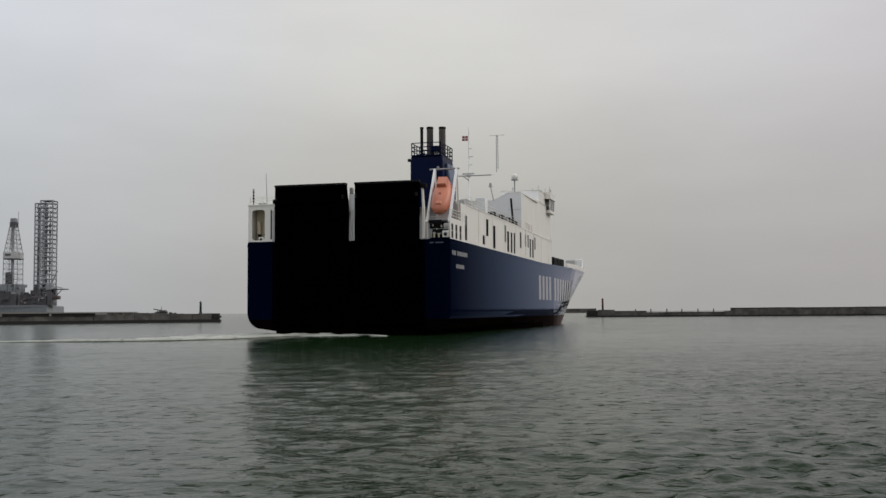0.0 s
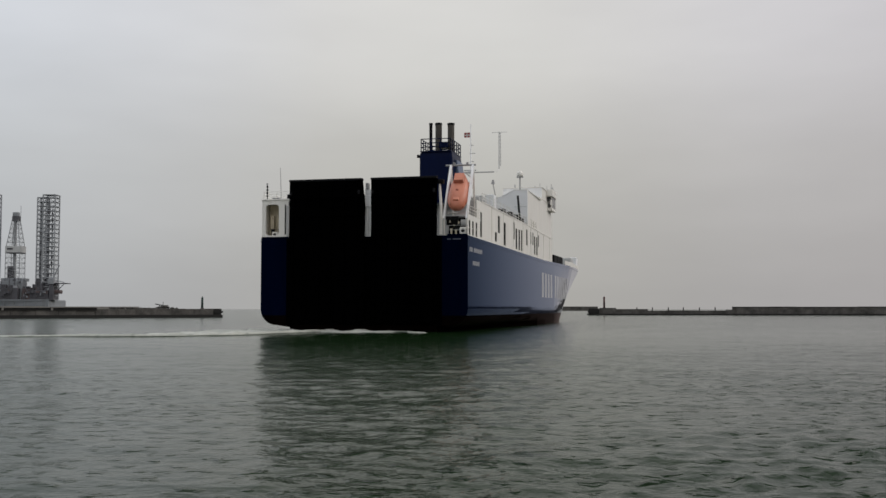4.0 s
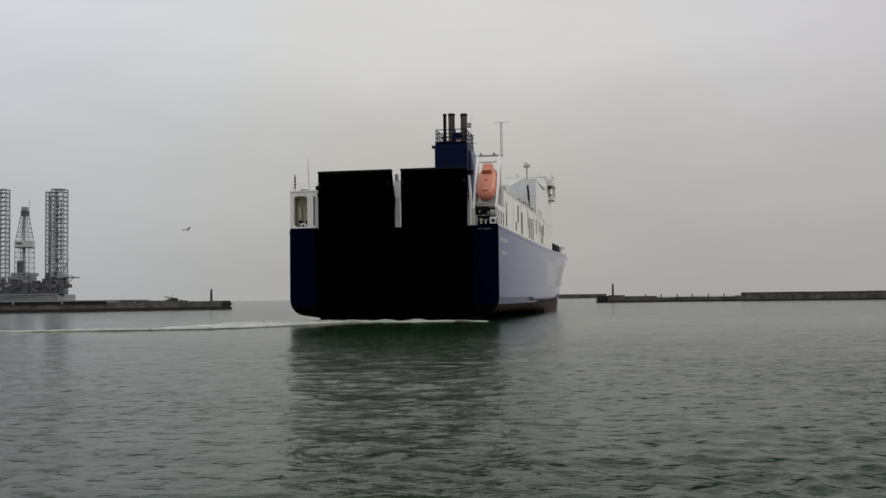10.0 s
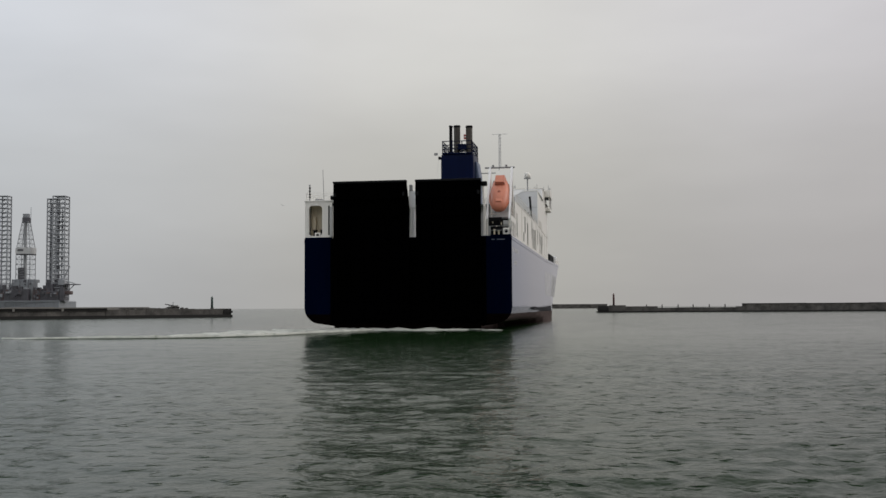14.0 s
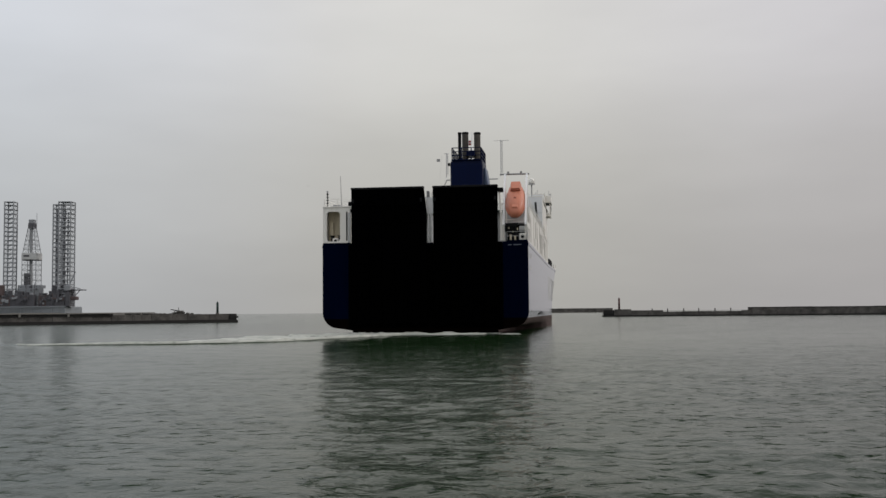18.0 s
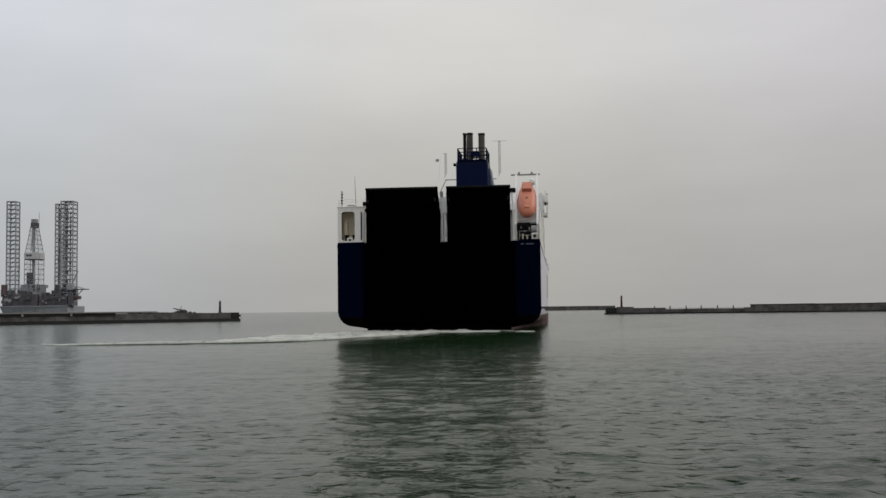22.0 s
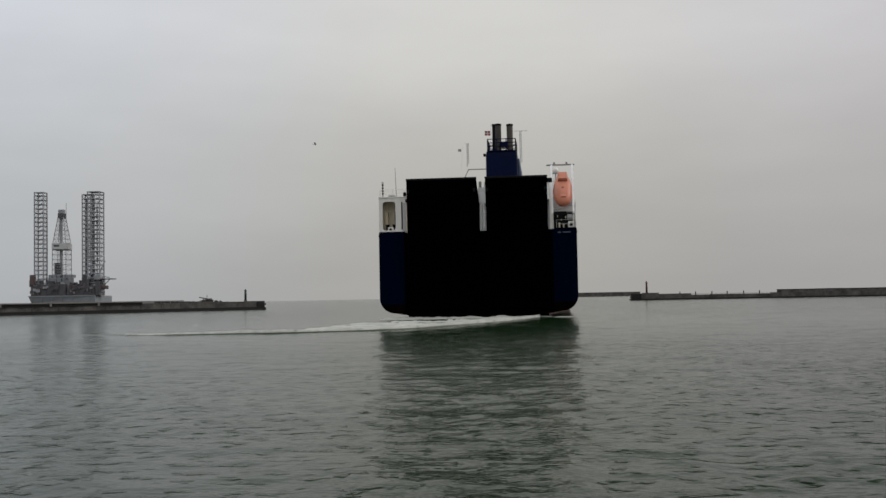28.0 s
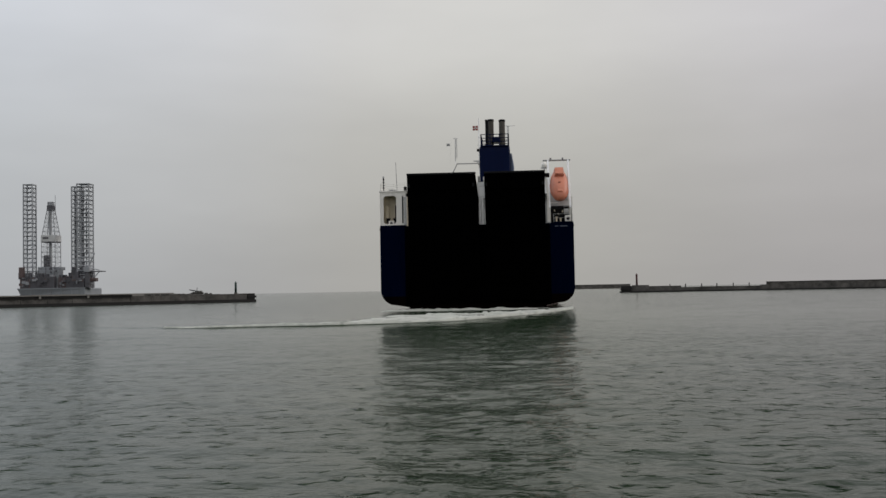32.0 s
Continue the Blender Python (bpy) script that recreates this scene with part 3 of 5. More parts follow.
def port_mooring_house(ship):
    house = part("mooring_house", plate_with_arch(-11.72, -8.42, 10.44, 14.5, (-11.28, -9.72, 10.62, 14.05), 0.36, 0.10, 0.34), WHITE, ship, "cream-white steel house round the mooring deck")
    part("side_wall", wall(0.34, 9.0, 10.3, 14.5, [], 0.14, lambda u, v, d: (-11.72 + d, u, v)), WHITE, house)
    part("inner_wall", box(-8.62, -8.42, 0.5, 9.0, 10.3, 14.4), CREAM, house)
    part("back_wall", wall(-11.5, -8.6, 10.3, 14.4, [(-9.75, -9.2, 10.4, 13.2)], 0.12, lambda u, v, d: (u, 1.8 + d, v)), CREAM, house)
    part("roof_plate", box(-11.78, -8.36, 0.02, 9.1, 14.5, 14.66, 0.03), WHITE, house)
    part("pilaster", box(-8.80, -8.50, -0.02, 0.1, 10.44, 13.9, 0.05), PALE, house)
    # dark strip on the wall draws the shade of a narrow recess
    part("slot_shade_strip", box(-9.0, -8.86, 0.05, 0.104, 10.7, 14.0), DARK, house)
    part("locker", box(-11.2, -10.8, 1.3, 1.75, 10.3, 12.9, 0.05), CREAM, house, "cream locker")
    part("hose_box", box(-10.0, -9.82, 1.35, 1.75, 11.4, 13.0, 0.05), DARK, house)
    part("lamp_bracket", box(-8.5, -8.2, -0.1, 0.2, 13.9, 14.3, 0.05), DARK, house)
    for x, z0 in ((-10.85, 10.3), (-10.0, 10.3)):
        b = part("mooring_bitts", rod((x, 1.2, z0), (x, 1.2, z0 + 1.0), 0.20, n=12), DARK, ship, "dark steel mooring bitt")
        part("cap", rod((x, 1.2, z0 + 1.0), (x, 1.2, z0 + 1.08), 0.28, n=12), DARK, b)
    roller = part("fairlead", box(-10.75, -10.05, 0.6, 0.9, 10.44, 11.05, 0.08), WHITE, ship, "white fairlead with a dark round opening")
    part("opening", rod((-10.4, 0.56, 10.74), (-10.4, 0.70, 10.74), 0.16, n=14), DARK, roller)
    win = part("mooring_winch", rod((-10.7, 1.4, 10.7), (-9.6, 1.4, 10.7), 0.28, n=16), GREY, ship, "grey mooring winch")
    part("motor", box(-10.2, -9.95, 1.2, 1.6, 10.4, 11.3, 0.06), CREAM, win)
    # gear on the house roof
    pole = part("signal_pole", rod((-11.28, 0.5, 14.66), (-11.28, 0.5, 16.3), 0.05), DARK, ship, "short dark pole with signal lamps")
    for z in (14.95, 15.3, 15.65, 16.0):
        part("lamp", rod((-11.28, 0.5, z), (-11.28, 0.5, z + 0.2), 0.11, n=10), DARK, pole)
    part("top_lamp", rod((-11.28, 0.5, 16.3), (-11.28, 0.5, 16.5), 0.12, n=10), PALE, pole)
    part("whip_antenna", rod((-9.62, 0.5, 14.66), (-9.75, 0.5, 18.2), 0.045, r2=0.025), GREY, ship, "thin whip antenna")
    part("roof_hatch", box(-10.6, -9.8, 0.3, 1.1, 14.66, 14.84, 0.04), GREY, ship)
    rail(ship, [(-11.6, 8.8), (-11.6, 0.3), (-8.5, 0.3)], 14.66, 0.85, 3, 1.3, WHITE, 0.02)
    part("roof_lamp", box(-8.75, -8.4, 0.0, 0.4, 14.66, 15.15, 0.08), DARK, ship, "dark lamp on the house roof")


def rail(ship, line, z, height, n_bars=3, spacing=1.6, mat=None, r=0.028):
    """A guard rail: posts and bars."""
    mat = mat or WHITE
    r_ob = None
    for (xa, ya), (xb, yb) in zip(line, line[1:]):
        length = math.hypot(xb - xa, yb - ya)
        n = max(1, round(length / spacing))
        r_ob = part("guard_rail", rod((xa, ya, z + height), (xb, yb, z + height), r, n=5), mat, ship, "thin guard rail")
        for k in range(1, n_bars):
            zz = z + height * k / n_bars
            part("bar", rod((xa, ya, zz), (xb, yb, zz), r, n=5), mat, r_ob)
        for k in range(n + 1):
            x, y = xa + (xb - xa) * k / n, ya + (yb - ya) * k / n
            part("post", rod((x, y, z), (x, y, z + height), r * 1.2, n=5), mat, r_ob)
    return r_ob


def lifeboat(ship):
    """The free-fall boat on its slanted launching frame at the starboard quarter."""
    axis0, axis1 = Vector((10.25, 0.9, 13.15)), Vector((10.25, 4.0, 16.75))
    d = (axis1 - axis0).normalized()
    up = Vector((0, -d.z, d.y))
    side = Vector((1, 0, 0))
    length = (axis1 - axis0).length
    rings = []
    for s, w, h0, h1 in ((0.0, 0.25, 0.15, 0.2), (0.04, 0.60, 0.45, 0.5), (0.14, 0.88, 0.72, 0.75), (0.30, 1.08, 0.90, 0.90), (0.5, 1.14, 0.98, 0.98), (0.7, 1.10, 0.95, 1.0), (0.86, 0.92, 0.85, 0.92), (0.95, 0.72, 0.7, 0.8), (1.0, 0.45, 0.45, 0.5)):
        c = axis0 + d * (s * length)
        ring = []
        for k in range(20):
            a = 2 * math.pi * k / 20
            cx, cz = math.cos(a), math.sin(a)
            ring.append(c + side * (0.94 * w * math.copysign(abs(cx) ** 0.7, cx)) + up * ((h1 if cz > 0 else h0) * math.copysign(abs(cz) ** 0.8, cz)))
        rings.append(ring)
    boat = part("lifeboat", loft(rings), ORANGE, ship, "orange enclosed free-fall lifeboat", smooth=True)

    def at(s, x, h):
        return axis0 + d * (s * length) + side * x + up * h

    def block(s0, s1, x0, x1, h0, h1, taper=0.8):
        return loft([[at(s0, x0, h0), at(s0, x1, h0), at(s1, x1, h0), at(s1, x0, h0)],
                     [at(s0 + 0.02, x0 * taper, h1), at(s0 + 0.02, x1 * taper, h1), at(s1 - 0.02, x1 * taper, h1), at(s1 - 0.02, x0 * taper, h1)]])
    cab = part("conning_cabin", block(0.66, 0.93, -0.62, 0.62, 0.75, 1.35), ORANGE, boat)
    part("cabin_window", block(0.645, 0.675, -0.48, 0.48, 0.98, 1.25, 1.0), ORANGE_DARK, cab, "dark cabin window")
    part("fender_belt", loft([[at(s, x, h) for x, h in ((-w - 0.05, -0.12), (w + 0.05, -0.12), (w + 0.05, 0.06), (-w - 0.05, 0.06))] for s, w in ((0.08, 0.72), (0.28, 1.07), (0.5, 1.14), (0.88, 0.88))]), ORANGE, boat)
    part("bow_hatch", block(0.12, 0.24, -0.35, 0.35, 0.70, 0.86), ORANGE, boat)
    part("hook", box(10.1, 10.4, 1.45, 1.7, 15.2, 15.45, 0.04), ORANGE_DARK, boat)
    frame_ob = part("launching_frame", rod((8.35, 4.3, 18.38), (11.75, 4.3, 18.38), 0.10, n=8), GREY, ship, "white slanted launching frame")
    for x in (8.95, 11.45):
        part("slide_beam", loft([[(x - 0.11, 0.6, 12.2), (x + 0.11, 0.6, 12.2), (x + 0.11, 0.9, 11.95), (x - 0.11, 0.9, 11.95)],
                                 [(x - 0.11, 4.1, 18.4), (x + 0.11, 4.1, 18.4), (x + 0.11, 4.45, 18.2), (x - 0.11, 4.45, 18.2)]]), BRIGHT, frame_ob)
        part("rear_leg", rod((x, 5.2, 12.5), (x, 4.4, 18.3), 0.10), WHITE, frame_ob)
        part("front_leg", rod((x, 1.0, 10.3), (x, 0.8, 12.3), 0.11), WHITE, frame_ob)
        part("brace", rod((x, 5.0, 14.4), (x, 2.2, 14.9), 0.06), WHITE, frame_ob)
    for y, z in ((1.6, 13.4), (3.2, 16.4)):
        part("cross_bar", rod((8.95, y + 0.9, z - 0.5), (11.45, y + 0.9, z - 0.5), 0.06), WHITE, frame_ob)
    for x in (9.3, 10.8):
        part("end_lug", box(x - 0.12, x + 0.12, 4.2, 4.4, 18.46, 18.7, 0.03), GREY, frame_ob)
    # mooring platform below the boat
    part("platform", box(9.0, 11.6, 2.4, 8.0, 12.35, 12.5, 0.02), GREY, ship, "pale platform below the lifeboat")
    part("back_wall", box(8.9, 11.5, 5.6, 5.75, 10.3, 14.6), PALE, ship)
    rail(ship, [(9.4, 0.12), (11.68, 0.12)], 10.42, 0.95, 2, 2.3, PALE, 0.018)
    part("awning_beam", box(9.15, 10.6, 0.7, 0.9, 12.05, 12.4, 0.03), DARK, ship, "dark beam under the lifeboat")
    part("splash_plate", loft([[(9.6, 1.6, 12.5), (11.4, 1.6, 12.5), (11.4, 1.75, 12.5), (9.6, 1.75, 12.5)], [(10.6, 2.2, 13.1), (11.4, 2.2, 13.1), (11.4, 2.35, 13.1), (10.6, 2.35, 13.1)]]), PALE, ship, "white splash plate below the boat")
    # dark slab in place of the recess's shade
    part("recess_shade_panel", box(9.1, 11.3, 2.5, 2.7, 10.3, 12.35), DARK, ship, "dark panel painted as the shaded recess behind the mooring gear")
    rail(ship, [(11.66, 0.2), (11.66, 7.4)], 12.5, 1.05, 3, 1.4)
    part("cable_reel", rod((10.7, 1.6, 11.75), (11.3, 1.6, 11.75), 0.35, n=14), PALE, ship, "pale cable reel")
    for x, top in ((9.75, 11.0), (10.25, 10.85)):
        b = part("mooring_bitts", rod((x, 0.9, 10.3), (x, 0.9, top), 0.10, n=12), CREAM, ship, "cream mooring bitt")
        part("cap", rod((x, 0.9, top), (x, 0.9, top + 0.08), 0.14, n=12), CREAM, b)
    for x, z, w in ((9.5, 11.75, 0.10), (9.95, 11.35, 0.08), (10.45, 11.6, 0.12), (11.3, 11.55, 0.10)):
        part("pipe_fitting", box(x, x + w, 1.0, 1.2, z, z + 2.2 * w, 0.02), CREAM, ship, "small pale pipe fitting")
    fl = part("fairlead", box(10.75, 11.5, 0.4, 0.8, 10.44, 11.2, 0.1), WHITE, ship, "white fairlead with a dark round opening")
    part("opening", rod((11.12, 0.36, 10.82), (11.12, 0.5, 10.82), 0.2, n=14), DARK, fl)
    part("mooring_winch", rod((9.4, 1.7, 10.9), (10.6, 1.7, 10.9), 0.45, n=16), DARK, ship, "dark mooring winch")
    part("dark_locker", box(9.05, 10.3, 1.5, 2.1, 11.5, 12.25, 0.04), DARK, ship)


def side_x(y):
    """The long house side, drawn in a little towards the bow."""
    return 11.66 - 0.5 * smooth01(36, 74, y)


SLOTS = [(7.3, 8.1, 10.6, 13.4), (16.5, 17.5, 10.68, 11.8), (18.5, 19.6, 11.85, 13.95), (22.6, 23.8, 10.56, 13.45), (29.9, 30.9, 11.8, 14.1), (31.8, 32.9, 10.6, 13.4),
         (34.3, 35.3, 10.6, 13.4), (36.5, 37.4, 10.6, 13.5), (41.4, 42.4, 11.65, 13.95), (45.7, 46.6, 12.1, 13.9), (48.2, 49.0, 12.1, 14.0), (50.1, 51.2, 10.75, 13.55), (52.7, 53.8, 10.8, 13.6), (55.0, 55.9, 12.2, 14.1)]
SLOTS = [(y0 - 0.15, y1 + 0.15, z0, z1) for y0, y1, z0, z1 in SLOTS]


def superstructure(ship):
    for s in (1, -1):
        holes = SLOTS + ([(y, y + 0.9, z, z + 0.75) for y in (0.9, 2.7, 4.6) for z in (10.45, 11.25)] if s > 0 else [])
        low = 0.4 if s > 0 else 9.0
        side = part("side_wall", wall(low, 74.0, 10.32, 14.6, [h for h in holes if h[0] > low] + ([(0.4, 5.2, 12.6, 14.6)] if s > 0 else []) + [(y, y + 0.01, 10.4, 10.41) for y in (40, 44, 58, 62, 66, 70)], 0.07, lambda u, v, d: (s * (side_x(u) - d), u, v)), WHITE, ship, "long white side wall with tall ventilation slots")
        for y0, y1, z0, z1 in [h for h in holes if h[0] > low]:
            x = side_x((y0 + y1) / 2)
            # black panel close behind each slot stands in for the unlit inside
            part("slot_shade_panel", box(min(s * (x - 0.10), s * (x - 0.072)), max(s * (x - 0.10), s * (x - 0.072)), y0 - 0.1, y1 + 0.1, z0 - 0.05, min(z1 + 0.05, 14.4)), BLACK, side)
        for y in range(14, 72, 8):
            part("frame_rib", box(s * side_x(y) - 0.04, s * side_x(y) + 0.04, y, y + 0.12, 10.34, 14.58), WHITE, side)
        part("gutter_lip", loft([[(s * (side_x(y) + a), y, z) for a, z in ((-0.06, 14.6), (0.06, 14.6), (0.06, 14.72), (-0.06, 14.72))] for y in (8.0, 36, 44, 50, 56, 62, 68, 74.05)]), WHITE, side)
    part("aft_bulkhead", box(-8.4, 8.9, 9.0, 9.15, 10.3, 14.5), PALE, ship)
    part("upper_deck", box(-11.1, 11.1, 8.0, 73.8, 14.42, 14.6), DECK, ship, "upper deck plating")
    rail(ship, [(11.5, 9.0), (11.5, 52.0)], 14.74, 1.05, 3, 2.4)
    rail(ship, [(-11.5, 9.0), (-11.5, 52.0)], 14.74, 1.05, 3, 2.4)
    # starboard deckhouse with sloping shoulder, and the accommodation block before it
    casing = part("deckhouse", wall(43.17, 58.0, 14.74, 19.85, [], 0.16, lambda u, v, d: (side_x(u) - 0.06 - d, u, v)), WHITE, ship, "white deckhouse with a sloping shoulder")
    edge = [(6.6, 14.6), (11.56, 14.6), (11.56, 19.85), (9.6, 19.85), (6.6, 18.3)]
    # aft wall and sloping roof are lightened by colour, as if better lit
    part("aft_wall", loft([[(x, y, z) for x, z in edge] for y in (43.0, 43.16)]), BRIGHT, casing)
    part("inner_wall", box(6.6, 6.76, 43.16, 58.0, 14.6, 18.3), WHITE, casing)
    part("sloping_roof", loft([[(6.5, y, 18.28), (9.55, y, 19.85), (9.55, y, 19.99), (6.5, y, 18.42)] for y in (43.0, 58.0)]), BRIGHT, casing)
    part("roof", box(9.55, 11.58, 42.98, 58.0, 19.85, 19.97, 0.02), WHITE, casing)
    part("roof_seam", box(9.6, 11.5, 42.97, 43.0, 17.4, 17.45), PALE, casing)
    block = part("accommodation_block", wall(58.0, 73.8, 14.74, 20.3, [], 0.16, lambda u, v, d: (side_x(u) - 0.06 - d, u, v)), WHITE, ship, "white accommodation block")
    part("side_wall", box(-11.35, -11.2, 58.0, 73.8, 14.74, 20.3), WHITE, block)
    part("aft_wall", wall(-11.2, 6.6, 14.6, 20.3, [], 0.16, lambda u, v, d: (u, 58.0 + d, v)), WHITE, block)
    part("front_wall", box(-11.0, 11.0, 73.64, 73.8, 14.6, 20.3), WHITE, block)
    part("roof", box(-11.3, 11.3, 58.0, 74.0, 20.3, 20.46, 0.04), WHITE, block)
    part("lower_front_wall", box(-11.1, 11.1, 73.8, 74.0, 10.6, 14.6), WHITE, ship)
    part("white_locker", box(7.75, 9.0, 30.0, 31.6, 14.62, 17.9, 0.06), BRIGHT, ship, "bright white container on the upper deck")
    # bridge wings
    for s in (1, -1):
        wing = part("bridge_wing", box(min(s * 11.1, s * 11.95), max(s * 11.1, s * 11.95), 68.2, 72.8, 19.15, 19.35, 0.04), WHITE, ship, "bridge wing with dark windows under a flat roof")
        part("wing_roof", box(min(s * 5.2, s * 12.05), max(s * 5.2, s * 12.05), 67.6, 73.2, 21.5, 22.75, 0.06), WHITE, wing)
        part("aft_parapet", box(min(s * 11.1, s * 11.9), max(s * 11.1, s * 11.9), 68.2, 68.3, 19.35, 19.65), WHITE, wing)
        part("parapet", box(min(s * 11.8, s * 11.9), max(s * 11.8, s * 11.9), 68.32, 72.7, 19.35, 19.65), WHITE, wing)
        for a, b in ((68.4, 70.4), (70.6, 72.6)):
            part("window", box(min(s * 11.82, s * 11.88), max(s * 11.82, s * 11.88), a, b, 19.65, 21.5), GLASS, wing)
        for a, b in ((9.9, 10.9), (11.0, 11.95)):
            part("window", box(min(s * a, s * b), max(s * a, s * b), 68.24, 68.30, 20.98, 21.5), GLASS, wing)
        for y in (68.28, 70.5, 72.72):
            part("mullion", box(s * 11.85 - 0.07, s * 11.85 + 0.07, y - 0.07, y + 0.07, 19.65, 21.5), WHITE, wing)
        part("wing_door", box(s * 10.6 - 0.35, s * 10.6 + 0.35, 68.18, 68.23, 19.4, 20.9), GREY, wing)
        for x, h in ((9.6, 1.3), (10.8, 0.8), (11.6, 1.1)):
            part("wing_aerial", rod((s * x, 70.0, 22.75), (s * x, 70.0, 22.75 + h), 0.04, n=5), GREY, wing)
        part("search_lamp", box(s * 10.2 - 0.3, s * 10.2 + 0.3, 68.1, 68.6, 22.75, 23.1, 0.1), GREY, wing)
        part("wing_lamp", box(s * 11.9 - 0.2, s * 11.9 + 0.2, 68.0, 68.4, 22.75, 23.1, 0.06), PALE, wing)
    # bridge deck house behind the wings, flush with their roof
    bridge = part("bridge_house", wall(62.0, 73.2, 20.46, 22.35, [], 0.14, lambda u, v, d: (11.05 - d, u, v)), WHITE, ship, "white bridge deck house with a flat roof")
    # lighter white stands in for more light on this aft-facing wall
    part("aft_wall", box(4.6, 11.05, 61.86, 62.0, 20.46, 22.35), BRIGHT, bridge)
    part("inner_wall", box(4.6, 4.74, 62.0, 73.2, 20.46, 22.35), WHITE, bridge)
    part("roof", box(4.5, 11.15, 61.75, 73.3, 22.35, 22.47, 0.03), WHITE, bridge)
    for x, h in ((6.2, 0.8), (7.4, 0.35), (9.6, 0.5)):
        part("roof_vent", rod((x, 64.5, 22.47), (x, 64.5, 22.47 + h), 0.16, n=8), PALE, bridge)
    top = part("wheelhouse", box(-9.4, 9.4, 64.0, 73.0, 20.46, 21.1, 0.08), WHITE, ship, "white wheelhouse roof structure")
    part("cornice", box(-9.6, 9.6, 63.8, 73.2, 21.1, 21.2, 0.04), PALE, top)
    part("bridge_post", box(5.3, 5.6, 67.8, 73.0, 21.2, 21.5), WHITE, top)
    part("bridge_post", box(-5.6, -5.3, 67.8, 73.0, 21.2, 21.5), WHITE, top)


def funnel(ship):
    rings = []
    for z, g in ((14.6, 0.0), (22.6, 0.0), (23.2, -0.05), (23.3, -0.15)):
        rings.append([(x, y, z) for x, y in rounded(-0.3 - g, 4.2 + g, 25.6 - g, 31.6 + g, 0.35)])
    f = part("funnel", loft(rings), FUNNEL_BLUE, ship, "dark blue funnel casing with a railed top")
    # duct's pale blue imitates the sky reflected in the funnel's side
    part("side_duct", loft([[(x, y, z) for x, y in rounded(4.1, 4.75 - k, 27.5, 31.0, 0.25)] for z, k in ((14.6, 0.0), (20.5, 0.0), (22.4, 0.3))]), DUCT_BLUE, f, "duct in lighter blue, painted as the funnel's sky-lit side")
    part("top_platform", box(-0.1, 4.1, 25.4, 31.8, 23.3, 23.42), FUNNEL_BLUE, f)
    for x, y, r, top in ((1.36, 29.8, 0.45, 27.85), (3.05, 30.0, 0.46, 27.8), (0.74, 27.6, 0.14, 27.5), (0.98, 27.4, 0.10, 27.45)):
        p = part("exhaust_pipe", rod((x, y, 23.3), (x, y, top), r, n=20), SOOT if r > 0.3 else DARK, f, "sooty brown exhaust pipe")
        part("pipe_collar", rod((x, y, 23.4), (x, y, 23.8), r + 0.12, n=20), FUNNEL_BLUE, p)
        part("pipe_rim", rod((x, y, top - 0.25), (x, y, top + 0.02), r + 0.04, n=20), DARK, p)
        part("pipe_mouth", rod((x, y, top + 0.02), (x, y, top + 0.05), r - 0.06, n=20), BLACK, p)
    rail(ship, [(0.0, 25.5), (4.0, 25.5), (4.0, 31.7), (0.0, 31.7), (0.0, 25.5)], 23.42, 1.6, 3, 1.30, FUNNEL_BLUE, 0.06)
    part("silencer_beam", box(1.6, 2.75, 28.9, 30.7, 24.35, 25.15, 0.08), FUNNEL_BLUE, f)
    part("pipe_casing", box(0.5, 1.75, 28.6, 30.6, 23.42, 23.9, 0.08), FUNNEL_BLUE, f)
    part("pipe_casing", box(2.55, 3.6, 28.8, 30.8, 23.42, 23.9, 0.08), FUNNEL_BLUE, f)
    part("flood_lamp", box(-0.65, -0.3, 25.7, 26.1, 22.6, 23.0, 0.06), DARK, f)


